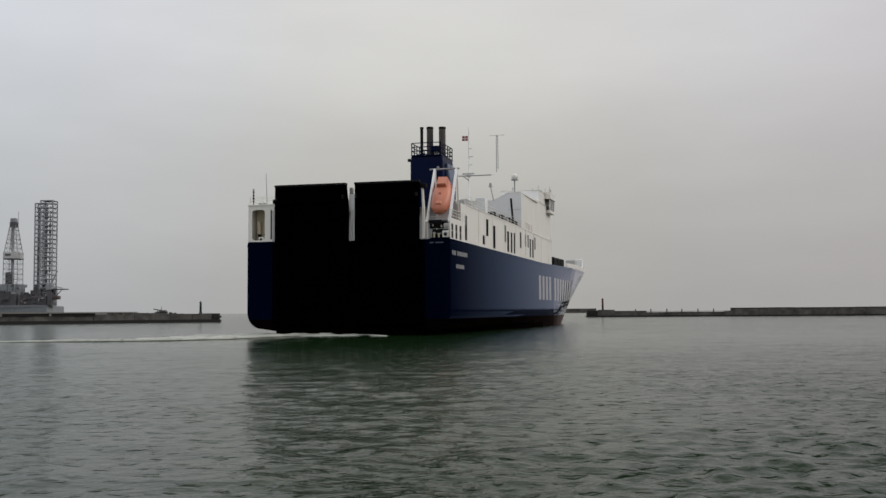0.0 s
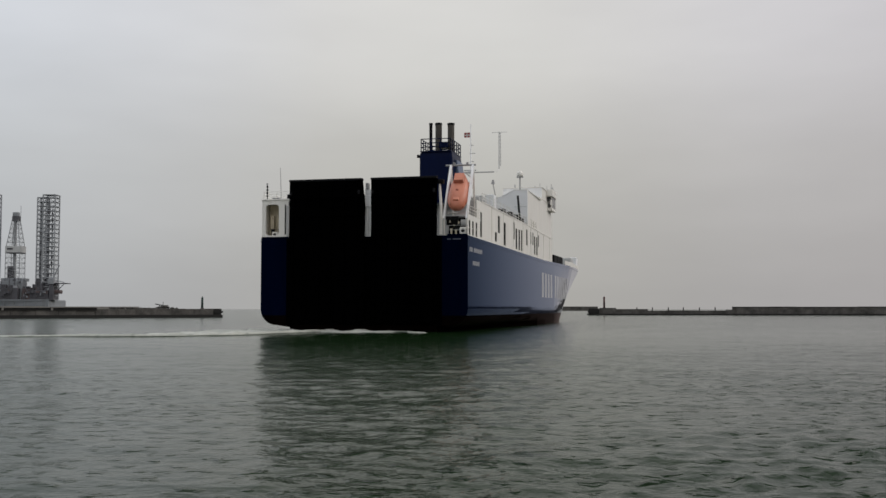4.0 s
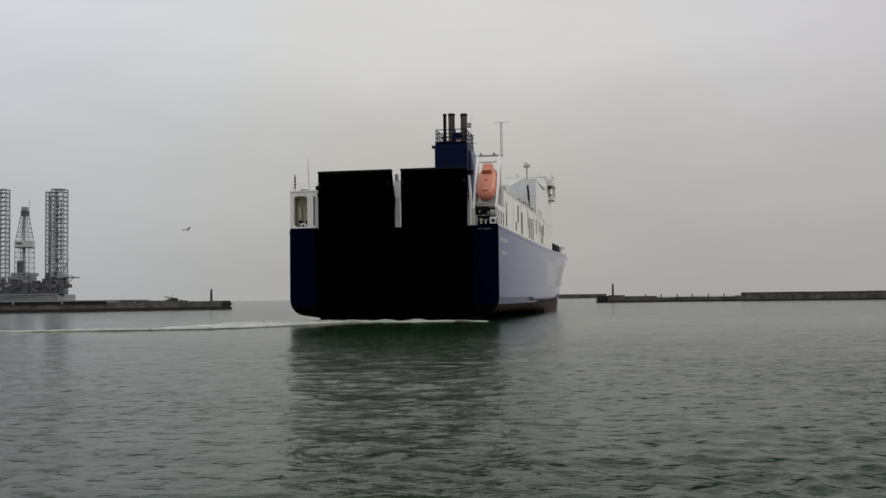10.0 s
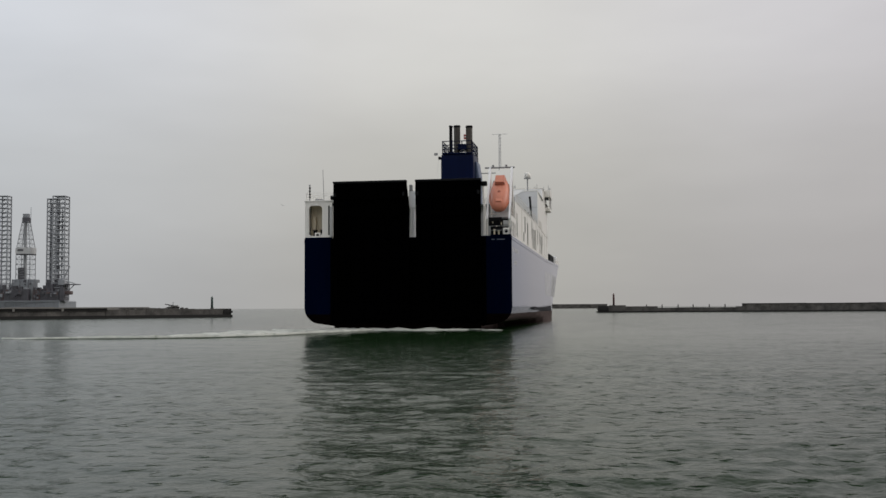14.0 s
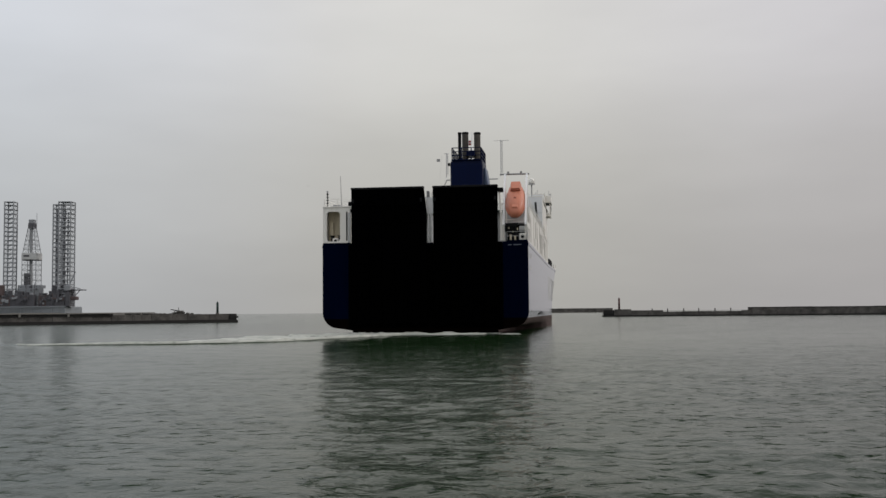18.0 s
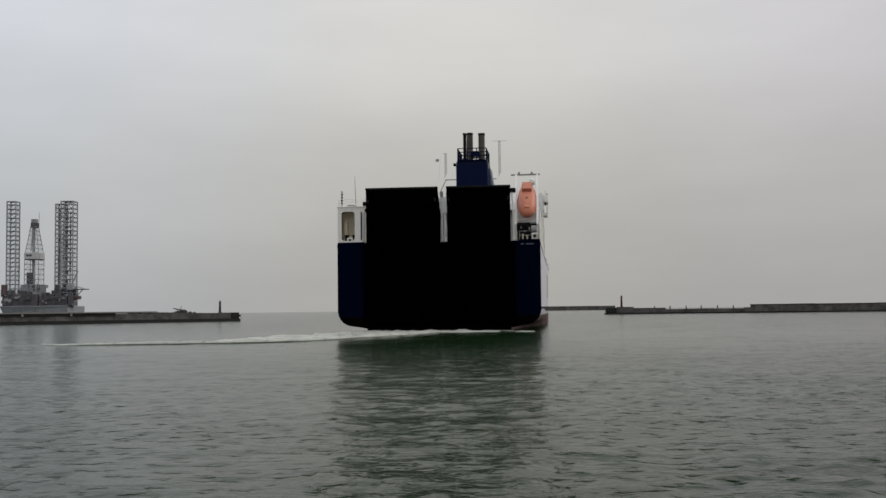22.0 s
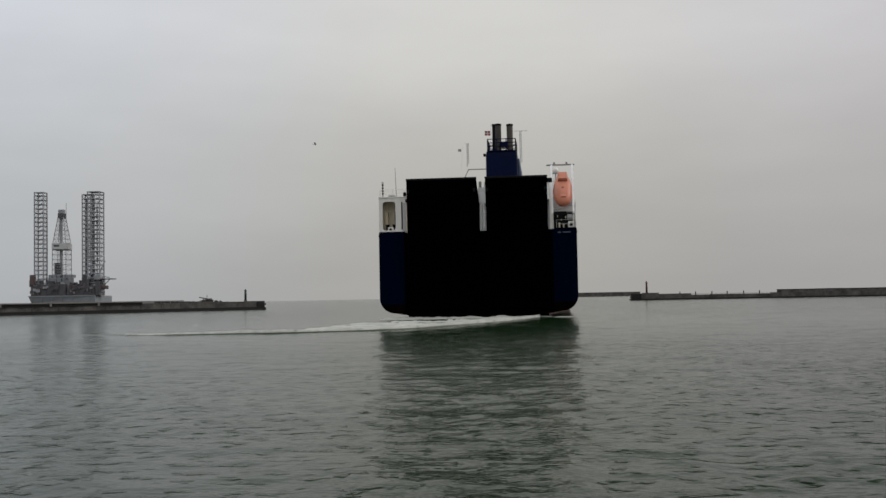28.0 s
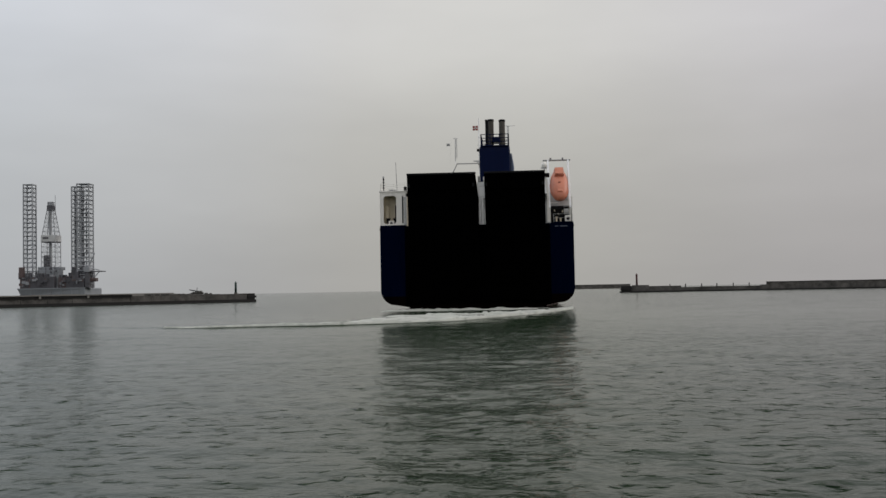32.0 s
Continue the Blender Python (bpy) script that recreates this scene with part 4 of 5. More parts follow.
def masts(ship):
    mast = part("main_mast", rod((-1.6, 65.5, 21.1), (-1.6, 65.5, 34.0), 0.17, r2=0.07, n=10), BRIGHT, ship, "pale main mast with a yard and aerials")
    part("yard", rod((-5.6, 61.0, 25.1), (3.3, 61.0, 25.1), 0.10, n=8), GREY, mast)
    part("yard_support", rod((-1.6, 65.5, 24.9), (-1.6, 61.0, 25.1), 0.10, n=8), GREY, mast)
    part("yard_stay", rod((-5.5, 61.0, 25.1), (-6.7, 61.0, 22.6), 0.09, n=6), GREY, mast)
    for x, top in ((-5.9, 30.2), (3.65, 32.2)):
        a = part("aerial_mast", rod((x, 63.5, 25.9), (x, 63.5, top), 0.10, r2=0.06, n=6), PALE, mast, "thin lattice aerial")
        part("foot_arm", rod((x, 63.5, 25.9), (x, 61.0, 25.1), 0.05, n=5), PALE, a)
        n = 10
        for k in range(n):
            z = 26.6 + (top - 26.9) * k / (n - 1)
            part("rung", rod((x - 0.08, 63.5, z), (x + 0.34, 63.5, z + 0.10), 0.06, n=5), PALE, a)
        part("inner_pole", rod((x + 0.3, 63.5, 26.4), (x + 0.22, 63.5, top - 0.3), 0.06, n=5), PALE, a)
        part("cross_arm", rod((x - (1.2 if x > 0 else 0.4), 63.5, top - 0.1), (x + (1.4 if x > 0 else 0.4), 63.5, top - 0.1), 0.04, n=5), PALE, a)
    for z, w in ((27.6, 0.55), (29.0, 0.8), (30.4, 0.5)):
        part("mast_arm", rod((-1.6 - 0.3 * w, 65.5, z), (-1.6 + w, 65.5, z), 0.07, n=6), PALE, mast)
    part("radar_scanner", box(-2.7, -0.6, 65.1, 65.4, 25.9, 26.15, 0.05), PALE, mast)
    part("radar_housing", box(-2.0, -1.2, 64.9, 65.6, 25.5, 25.9, 0.06), PALE, mast)
    part("lamp_pole", rod((2.9, 64.5, 21.1), (2.9, 62.0, 23.2), 0.08, n=6), GREY, mast)
    part("deck_lamp", rod((2.9, 62.0, 23.2), (2.9, 62.0, 23.9), 0.35, r2=0.15, n=8), GREY, mast)
    # small ensign, stiff in the wind
    flag = part("ensign", box(-2.75, -1.75, 65.46, 65.50, 31.75, 32.6), FLAG_RED, mast, "small red and white ensign")
    part("white_cross", box(-2.76, -1.74, 65.44, 65.52, 32.10, 32.24), FLAG_WHITE, flag)
    part("white_cross", box(-2.32, -2.18, 65.44, 65.52, 31.74, 32.61), FLAG_WHITE, flag)
    pen = part("house_pennant", box(-7.4, -6.8, 61.98, 62.02, 28.5, 28.95), GREY, mast, "small dark pennant on a halyard")
    part("halyard", rod((-6.9, 62.0, 25.1), (-6.5, 62.0, 29.6), 0.015, n=4), PALE, pen)
    # satellite dome on its own pole
    pole = part("dome_pole", rod((9.75, 47.5, 19.95), (9.75, 47.5, 22.35), 0.10, n=8), GREY, ship, "grey pole carrying a white satellite dome")
    rings = []
    for z, r in ((22.42, 0.30), (22.46, 0.46), (22.95, 0.47), (23.16, 0.40), (23.30, 0.25), (23.34, 0.05)):
        rings.append([(9.75 + r * math.cos(2 * math.pi * k / 16), 47.5 + r * math.sin(2 * math.pi * k / 16), z) for k in range(16)])
    part("satellite_dome", loft(rings), WHITE, pole, smooth=True)
    part("dome_seat", rod((9.75, 47.5, 22.3), (9.75, 47.5, 22.42), 0.55, n=14), GREY, pole)
    part("vent_pipe", rod((10.9, 39.9, 15.4), (10.7, 39.5, 18.7), 0.15, n=10), DARK, ship, "tall dark vent pipe")
    part("vent_foot", box(10.4, 11.2, 39.4, 40.4, 14.6, 15.5, 0.05), DARK, ship, "dark vent foot")
    for y, w, h in ((25.5, 1.2, 0.9), (27.6, 0.8, 0.6), (31.0, 1.6, 1.0), (34.5, 1.0, 0.8), (36.5, 1.4, 1.1), (41.0, 1.2, 0.9)):
        part("deck_gear", box(10.3, 11.2, y, y + w, 14.62, 14.62 + h, 0.08), DARK if w > 1.1 else GREY, ship, "dark deck gear along the upper deck's edge")
    for y in (29.5, 33.3, 38.3):
        v = part("deck_ventilator", rod((10.6, y, 14.6), (10.6, y, 15.1), 0.25, n=12), DARK, ship, "dark mushroom ventilator")
        part("cowl", rod((10.6, y, 15.1), (10.6, y, 15.4), 0.42, r2=0.25, n=12), GREY, v)
    for y, z in ((9.2, 15.4), (11.0, 15.7), (12.6, 15.3)):
        part("deck_locker", box(10.2, 11.1, y, y + 1.0, 14.62, z, 0.06), PALE, ship, "pale deck locker")
        part("locker_gap", box(10.5, 10.8, y + 1.05, y + 1.25, 14.62, z - 0.2, 0.04), DARK, ship, "dark pipe between lockers")


def foredeck(ship):
    for s in (1, -1):
        pts = [hull_point(y, 10.3) for y in [88 + k * 3 for k in range(17)]]
        part("bulwark", loft([[(s * (b - 0.02), y, z - 0.1), (s * (b - 0.14), y, z - 0.1), (s * (b - 0.14), y, z + 0.8), (s * (b - 0.02), y, z + 0.8)] for b, y, z in pts]), WHITE, ship, "pale bulwark round the foredeck")
        for y in (75.0, 79.3, 83.6):
            part("foredeck_winch", box(s * 10.6 - 0.8, s * 10.6 + 0.8, y, y + 3.9, 10.5, 11.9 + 0.1 * (y % 2), 0.15), DARK, ship, "dark winch gear on the foredeck")
        part("fore_locker", box(s * 9.0 - 0.7, s * 9.0 + 0.7, 127.0, 130.0, 11.2, 14.0, 0.1), BRIGHT, ship, "white locker near the bow")
        part("vent_house", box(s * 9.2 - 1.0, s * 9.2 + 1.0, 112.0, 116.0, 10.9, 13.2, 0.2), PALE, ship, "pale vent house on the foredeck")
    part("windlass", box(-2.5, 2.5, 128.0, 131.0, 11.1, 12.4, 0.2), GREY, ship, "grey anchor windlass")


def side_marks(ship):
    """Name plates as bars, and the big bow lettering as plain white blocks."""
    name_ob = part("name_lettering", box(11.74, 11.757, 0.9, 1.35, 8.62, 9.1), LETTER, ship, "two short lines of small white lettering")
    for z0, z1, begin, count in ((8.62, 9.1, 1.55, 12), (7.22, 7.66, 2.6, 7)):
        for k in range(count):
            if (z0 > 8 and k == 2):
                continue
            y = begin + 0.53 * k
            part("word_bar", box(11.74, 11.757, y, y + 0.37, z0, z1), LETTER, name_ob)
    mark = part("transom_lettering", box(9.5, 9.9, -0.03, -0.005, 9.84, 9.96), DIM, ship, "small grey lettering bars")
    part("word_bar", box(10.1, 11.0, -0.03, -0.005, 9.84, 9.96), DIM, mark)

    def stroke(y0, y1, z0, z1, bm):
        rows = []
        for y in (y0, y1):
            lo, hi = hull_point(y, z0), hull_point(y, z1)
            rows.append([(lo[0] - 0.01, y, z0), (lo[0] + 0.012, y, z0), (hi[0] + 0.012, y, z1), (hi[0] - 0.01, y, z1)])
        return loft(rows, bm=bm)
    sign, y = None, 56.6
    for k in range(11):
        if k == 4:
            y += 2.4
        bm = stroke(y, y + 2.1, 4.3, 8.2, bmesh.new())
        ob = part("white_block" if sign else "bow_lettering", bm, LETTER, sign or ship, "" if sign else "large white blocks of lettering on the bow")
        sign = sign or ob
        y += 3.45


def cargo_ship():
    ship = new("cargo_ship")
    tagged(ship, "dark blue ro-ro cargo ship with black stern ramps and white superstructure", "ship")
    ship_hull(ship)
    stern(ship)
    port_mooring_house(ship)
    lifeboat(ship)
    superstructure(ship)
    funnel(ship)
    masts(ship)
    foredeck(ship)
    side_marks(ship)
    return ship


ship = cargo_ship()


# ---------------------------------------------------------------- breakwaters
def along(a, b, s, off=0.0):
    """A plan point s metres from a towards b, off metres behind that line as seen from the harbour."""
    dx, dy = b[0] - a[0], b[1] - a[1]
    l = math.hypot(dx, dy)
    k = off if dx > 0 else -off
    return a[0] + dx / l * s - dy / l * k, a[1] + dy / l * s + dx / l * k


def mole(a, b, s0, s1, width, z0, z1, bm=None, front=0.0):
    """A straight block along the mole's line, its front face on the line (front: set back)."""
    p = [along(a, b, s0, front), along(a, b, s1, front), along(a, b, s1, front + width), along(a, b, s0, front + width)]
    return loft([[(x, y, z0) for x, y in p], [(x, y, z1) for x, y in p]], bm=bm)


def beacon(name, x, y, z, height, r, mat, label):
    base = new(name)
    base.location = (x, y, z)
    tagged(base, label, "beacon")
    part("column", rod((0, 0, 0), (0, 0, height * 0.88), r, r2=r * 0.82, n=14), mat, base)
    part("plinth", rod((0, 0, -0.02), (0, 0, 0.35), r * 1.35, n=14), CONCRETE, base)
    part("gallery", rod((0, 0, height * 0.86), (0, 0, height * 0.90), r * 1.15, n=14), mat, base)
    part("lantern", rod((0, 0, height * 0.90), (0, 0, height), r * 0.55, r2=r * 0.35, n=12), mat, base)
    part("door", box(-r * 0.4, r * 0.4, -r * 1.02, -r * 0.9, 0.35, 0.35 + min(2.0, height * 0.45)), DARK, base)
    return base


def left_breakwater():
    a, b = (-62.9, 296.0), (-300.0, 139.0)
    bw = new("breakwater")
    tagged(bw, "low grey concrete breakwater with a dark wet foot and a rounded dark head", "breakwater", kind="structure")
    total = math.hypot(b[0] - a[0], b[1] - a[1])
    part("foot", mole(a, b, 0.5, total, 9, -1.5, 0.8, front=-0.5), CONCRETE_DARK, bw, "dark wet weed-covered foot")
    # face of cast blocks, each a little out of line
    s, k = 2.6, 0
    rnd = random.Random(5)
    while s < 150:
        l = rnd.uniform(4.2, 6.5)
        top = 2.35 + 0.55 * smooth01(20, 70, s) + rnd.uniform(-0.06, 0.06)
        part("wall_block", mole(a, b, s, s + l - 0.07, 7.5, 0.7, top, front=rnd.uniform(-0.05, 0.10)), CONCRETE, bw)
        s += l
        k += 1
    part("far_wall", mole(a, b, s, total, 7.5, 0.5, 2.95), CONCRETE, bw)
    s = 22.0
    while s < 150:
        l = rnd.uniform(5.0, 8.0)
        part("parapet", mole(a, b, s, s + l - 0.06, 1.4, 2.2, 3.05 + rnd.uniform(-0.07, 0.05), front=5.5 + rnd.uniform(-0.06, 0.06)), CONCRETE_PALE, bw, "pale parapet on the harbour mole")
        s += l
    # recessed quay edge: overhanging cap; a dark strip below paints the slot's shade
    s = 35.0
    while s < 150:
        part("cap_slab", mole(a, b, s, s + 11.9, 2.0, 2.72, 2.95, front=-0.6), CONCRETE_PALE, bw)
        part("cap_bracket", mole(a, b, s + 11.2, s + 11.7, 0.5, 2.0, 2.72, front=-0.55), CONCRETE_PALE, bw)
        s += 12.0
    for s0, s1, z0, z1, f in ((0.0, 2.4, -1.5, 0.7, -0.4), (0.3, 2.5, 0.7, 1.25, -0.1), (-0.1, 2.5, 1.25, 1.8, -0.3), (0.25, 2.5, 1.8, 2.45, 0.0)):
        part("head_block", mole(a, b, s0, s1, 7.5, z0, z1, front=f), CONCRETE_DARK, bw, "dark stepped head of the mole")
    # dark strip along the face puts the cap's shade into the colour
    part("waling", mole(a, b, 35, 150, 0.3, 2.02, 2.70, front=-0.25), CONCRETE_DARK, bw, "dark strip painted as the shade below the cap")
    # bank of broken stone and concrete falling away from the parapet's end
    bank = new("rubble_bank")
    tagged(bank, "uneven bank of grey broken stone along the mole's crown", "rubble")
    rnd = random.Random(29)
    for k in range(60):
        s = rnd.uniform(9.0, 30.0)
        rise = 0.10 + 0.20 * smooth01(10, 24, s)
        x, y = along(a, b, s, rnd.uniform(0.4, 5.0))
        bm = bmesh.new()
        bmesh.ops.create_icosphere(bm, subdivisions=1, radius=1.0)
        w, d, h = rnd.uniform(0.35, 0.9), rnd.uniform(0.35, 0.8), rise * rnd.uniform(0.7, 1.35)
        for v in bm.verts:
            v.co = Vector((v.co.x * w, v.co.y * d, v.co.z * h)) * rnd.uniform(0.8, 1.15) + Vector((x, y, 2.36 + 0.26 * smooth01(14, 30, s)))
        part("stone", bm, STONE if rnd.random() < 0.55 else CONCRETE, bank)
    # heap of rubble with bent scrap steel on it
    hx, hy = along(a, b, 16.0, 3.0)
    heap = new("rubble_heap")
    heap.location = (hx, hy, 2.3)
    tagged(heap, "low grey heap of rubble with bent scrap steel on the mole", "rubble")
    rnd = random.Random(8)
    for k in range(26):
        x, y = rnd.gauss(0.4, 1.2), rnd.uniform(-0.8, 0.8)
        bm = bmesh.new()
        bmesh.ops.create_icosphere(bm, subdivisions=1, radius=1.0)
        for v in bm.verts:
            v.co = Vector((v.co.x * rnd.uniform(0.45, 0.75), v.co.y * 0.6, v.co.z * 0.34)) * rnd.uniform(0.8, 1.2) + Vector((x, y, 0.15 + rnd.uniform(0.3, 0.85) * max(0, 1 - abs(x - 0.4) / 2.6)))
        part("stone", bm, STONE, heap)
    part("scrap_beam", rod((-2.3, 0, 1.45), (0.9, 0.1, 0.85), 0.13, n=6), DARK, heap)
    part("scrap_beam", rod((-1.5, 0, 0.2), (-1.1, 0.1, 1.25), 0.10, n=6), DARK, heap)
    part("scrap_beam", rod((-0.2, 0, 0.8), (-0.1, 0.1, 2.05), 0.08, n=6), DARK, heap)
    x, y = along(a, b, 5.2, 2.0)
    beacon("entrance_beacon", x, y, 2.4, 3.5, 0.36, GREEN_MARK, "dark green harbour entrance beacon on the breakwater head")


def right_breakwater():
    a, b = (55.4, 402.0), (420.0, 352.0)
    bw = new("breakwater")
    tagged(bw, "long grey concrete breakwater with a parapet wall and a dark head", "breakwater", kind="structure")
    total = math.hypot(b[0] - a[0], b[1] - a[1])
    part("foot", mole(a, b, -0.6, total, 9, -1.5, 0.5, front=-0.6), CONCRETE_DARK, bw, "dark wet foot")
    rnd = random.Random(11)
    s = 4.2
    while s < 118:
        l = rnd.uniform(5.0, 8.0)
        top = 2.75 if s < 10 else (2.3 if s < 21 else 1.75)
        if s > 52:
            top = 2.1
        part("wall_block", mole(a, b, s, s + l - 0.08, 8, 0.45, top + rnd.uniform(-0.06, 0.06), front=rnd.uniform(-0.05, 0.12)), CONCRETE, bw)
        s += l
    part("far_wall", mole(a, b, s, total, 8, 0.45, 2.1), CONCRETE, bw)
    s = 54.0
    while s < total - 6:
        l = rnd.uniform(9, 14)
        top = 3.0 + rnd.uniform(-0.08, 0.08)
        part("parapet", mole(a, b, s, s + l - 0.05, 1.6, 2.0, top, front=1.2), CONCRETE, bw)
        part("parapet_cap", mole(a, b, s, s + l - 0.05, 1.9, top, top + 0.22, front=1.05), CONCRETE_DARK, bw)
        s += l
    part("head_block", mole(a, b, 0, 4.1, 8, 0.4, 2.5, front=-0.1), CONCRETE_DARK, bw, "dark square head block")
    part("head_fender", mole(a, b, -0.35, 3.6, 0.4, 0.9, 1.5, front=-0.5), CONCRETE_DARK, bw)
    for s in (18.4, 24.2, 30.2, 35.8, 41.8, 47.6):
        x, y = along(a, b, s, 1.5)
        post = part("mooring_post", rod((x, y, 1.65), (x, y, 2.95), 0.20, n=10), CONCRETE_DARK, None)
        tagged(post, "short dark mooring post on the breakwater", "bollard", group="posts on the breakwater")
    x, y = along(a, b, 6.0, 3.0)
    beacon("entrance_beacon", x, y, 2.5, 4.8, 0.42, RED_MARK, "dark red harbour entrance beacon on the breakwater")
    # outer mole far behind
    a2, b2 = (60.0, 1180.0), (175.0, 1190.0)
    outer = part("outer_mole", mole(a2, b2, 0, 115, 14, -1, 4.8), CONCRETE, None)
    tagged(outer, "distant low grey outer breakwater on the horizon", "breakwater", kind="structure")


left_breakwater()
right_breakwater()


# ---------------------------------------------------------------- jack-up drilling rig behind the mole
def lattice_leg(rig, cx, cy, width, z0, z1, bay, mat):
    """A square leg: four chords with horizontal and K bracing on every side."""
    h = width / 2
    bm = bmesh.new()
    corners = [(cx - h, cy - h), (cx + h, cy - h), (cx + h, cy + h), (cx - h, cy + h)]
    leg = None
    for x, y in corners:
        ob = part("chord" if leg else "rig_leg", rod((x, y, z0), (x, y, z1), 0.46, n=8), mat, leg or rig, "" if leg else "tall lattice leg of the jack-up rig")
        leg = leg or ob
    n = int((z1 - z0) / bay)
    brace = bmesh.new()
    for k in range(n + 1):
        z = z0 + k * bay
        if z > z1:
            break
        rungs = bmesh.new()
        for (xa, ya), (xb, yb) in zip(corners, corners[1:] + corners[:1]):
            rod((xa, ya, z), (xb, yb, z), 0.34, rungs, n=5)
            if z + bay <= z1:
                mx, my = (xa + xb) / 2, (ya + yb) / 2
                rod((xa, ya, z), (mx, my, z + bay / 2), 0.085, brace, n=4)
                rod((xb, yb, z), (mx, my, z + bay / 2), 0.085, brace, n=4)
                rod((xa, ya, z + bay), (mx, my, z + bay / 2), 0.085, brace, n=4)
                rod((xb, yb, z + bay), (mx, my, z + bay / 2), 0.085, brace, n=4)
        part("rung_frame", rungs, mat, leg)
    tagged(part("brace", brace, mat, leg), kind="stuff")
    cap = part("leg_cap", box(cx - h - 0.3, cx + h + 0.3, cy - h - 0.3, cy + h + 0.3, z1 - 0.5, z1), mat, leg)
    return leg


def drilling_rig():
    rig = new("jack_up_rig")
    rig.location = (-283.0, 700.0, 0)
    tagged(rig, "grey jack-up drilling rig with lattice legs and a derrick", "drilling rig")
    hull = part("rig_hull", loft([[(-17, -17, -1), (24.0, -19, -1), (19.5, 25, -1), (-17, 25, -1)], [(-18.2, -18.6, 3.5), (24.9, -19.5, 3.5), (20, 25.3, 3.5), (-18.2, 25.2, 3.5)], [(-19.6, -19.6, 7.6), (25.2, -19.6, 7.6), (20, 25.4, 7.6), (-19.6, 25.4, 7.6)],
                                  [(-19, -19, 8.2), (24.6, -19, 8.2), (19.6, 25, 8.2), (-19, 25, 8.2)]]), RIG_HULL, rig, "pale grey rig hull with rust stains")
    for k in range(7):
        part("hull_frame", box(-18 + 6.8 * k, -17.6 + 6.8 * k, -19.75, -19.2, 0.3, 7.4), RIG_HULL, hull)
    part("deck_edge", box(-19.8, 25.4, -19.9, -19.6, 7.6, 8.4), RIG_HULL, hull)
    lattice_leg(rig, -15.6, -10, 6.0, 8, 78.2, 2.95, RIG_STEEL)
    lattice_leg(rig, 22.0, -10, 8.0, 8, 77.8, 2.95, RIG_STEEL)
    lattice_leg(rig, 6.0, 18, 6.0, 8, 79.0, 2.95, RIG_STEEL)
    for x, y in ((-16.6, -10), (22.0, -10), (6.0, 18)):
        jack = part("jacking_tower", box(x - 3.8, x + 3.8, y - 5, y + 5, 8.2, 14.5, 0.3), RIG_DARK, rig, "dark jacking tower round the leg")
        for dx in (-3.4, 3.4):
            for dy in (-5, 5):
                part("pinion_case", box(x + dx - 0.9, x + dx + 0.9, y + dy - 0.9, y + dy + 0.9, 14.5, 19.0, 0.15), RIG_DARK, jack)
    # cable trunks and raw water towers climbing inside the two legs that stand close together
    stack = random.Random(17)
    for x, y, w, top in ((20.6, -10, 1.3, 74.0), (22.6, -9, 0.8, 70.0), (5.4, 17, 1.5, 76.0), (8.2, 17, 0.8, 72.0)):
        trunk = part("cable_trunk", rod((x, y, 8.2), (x, y, top), w * 0.3, n=8), RIG_DARK, rig, "dark cable trunk inside a leg")
        z = 10.0
        while z < top - 3:
            h = stack.uniform(1.2, 3.0)
            part("tray", box(x - w * stack.uniform(0.4, 0.75), x + w * stack.uniform(0.4, 0.75), y - 0.5, y + 0.5, z, z + h, 0.05), stack.choice((RIG_DARK, RIG_STEEL)), trunk)
            z += h + stack.uniform(0.4, 2.2)
    part("rust_tank", box(-20.2, -17.6, -17, -13, 15.5, 22.5, 0.2), RIG_RUST, rig, "rusty red upright tank")
    # deck modules, stacked unevenly
    rnd = random.Random(21)
    for x0, x1, y0, z1, mat, lab in ((-12, 4, -18.3, 16.0, RIG_DARK, "dark deck module"), (-9, 5.5, -14, 20.4, RIG_HULL, "pale grey substructure"), (6, 12, -16, 15.5, RIG_RUST, "dull red deck house"),
                                     (12, 24, -17.5, 14.5, RIG_DARK, "dark deck module"), (13, 26, -12, 20.5, RIG_DARK, "dark deck module"), (-19, -12, -18, 13.5, RIG_RUST, "dull red store")):
        mod = part("deck_module", box(x0, x1, y0, y0 + 8, 8.2, z1, 0.25), mat, rig, lab)
        for k in range(12):
            w, h = rnd.uniform(0.7, 2.6), rnd.uniform(0.6, 2.2)
            x, z = rnd.uniform(x0 - 0.3, x1 - w + 0.3), rnd.uniform(8.3, z1 - h)
            part("equipment", box(x, x + w, y0 - rnd.uniform(0.4, 1.3), y0 + 0.2, z, z + h, 0.06), rnd.choice((RIG_DARK, RIG_DARK, RIG_DARK, RIG_DARK, RIG_RUST, RIG_STEEL)), mod)
        for k in range(7):
            w = rnd.uniform(0.4, 2.2)
            x = rnd.uniform(x0, x1 - w)
            part("roof_unit", box(x, x + w, y0 + 1, y0 + 4, z1, z1 + rnd.uniform(0.5, 2.2), 0.06), rnd.choice((RIG_DARK, RIG_STEEL, mat)), mod)
        for k in range(4):
            x = rnd.uniform(x0, x1)
            part("pipe", rod((x, y0 - 0.5, 8.3), (x, y0 - 0.5, z1 + rnd.uniform(0.5, 3.0)), 0.14, n=6), RIG_DARK, mod)
    # derrick
    der = part("derrick_floor", box(-9.5, 4.5, -12, 0, 20.5, 22.5, 0.2), RIG_HULL, rig, "pale drill floor under the derrick")
    cx, cy = -2.6, -6.5
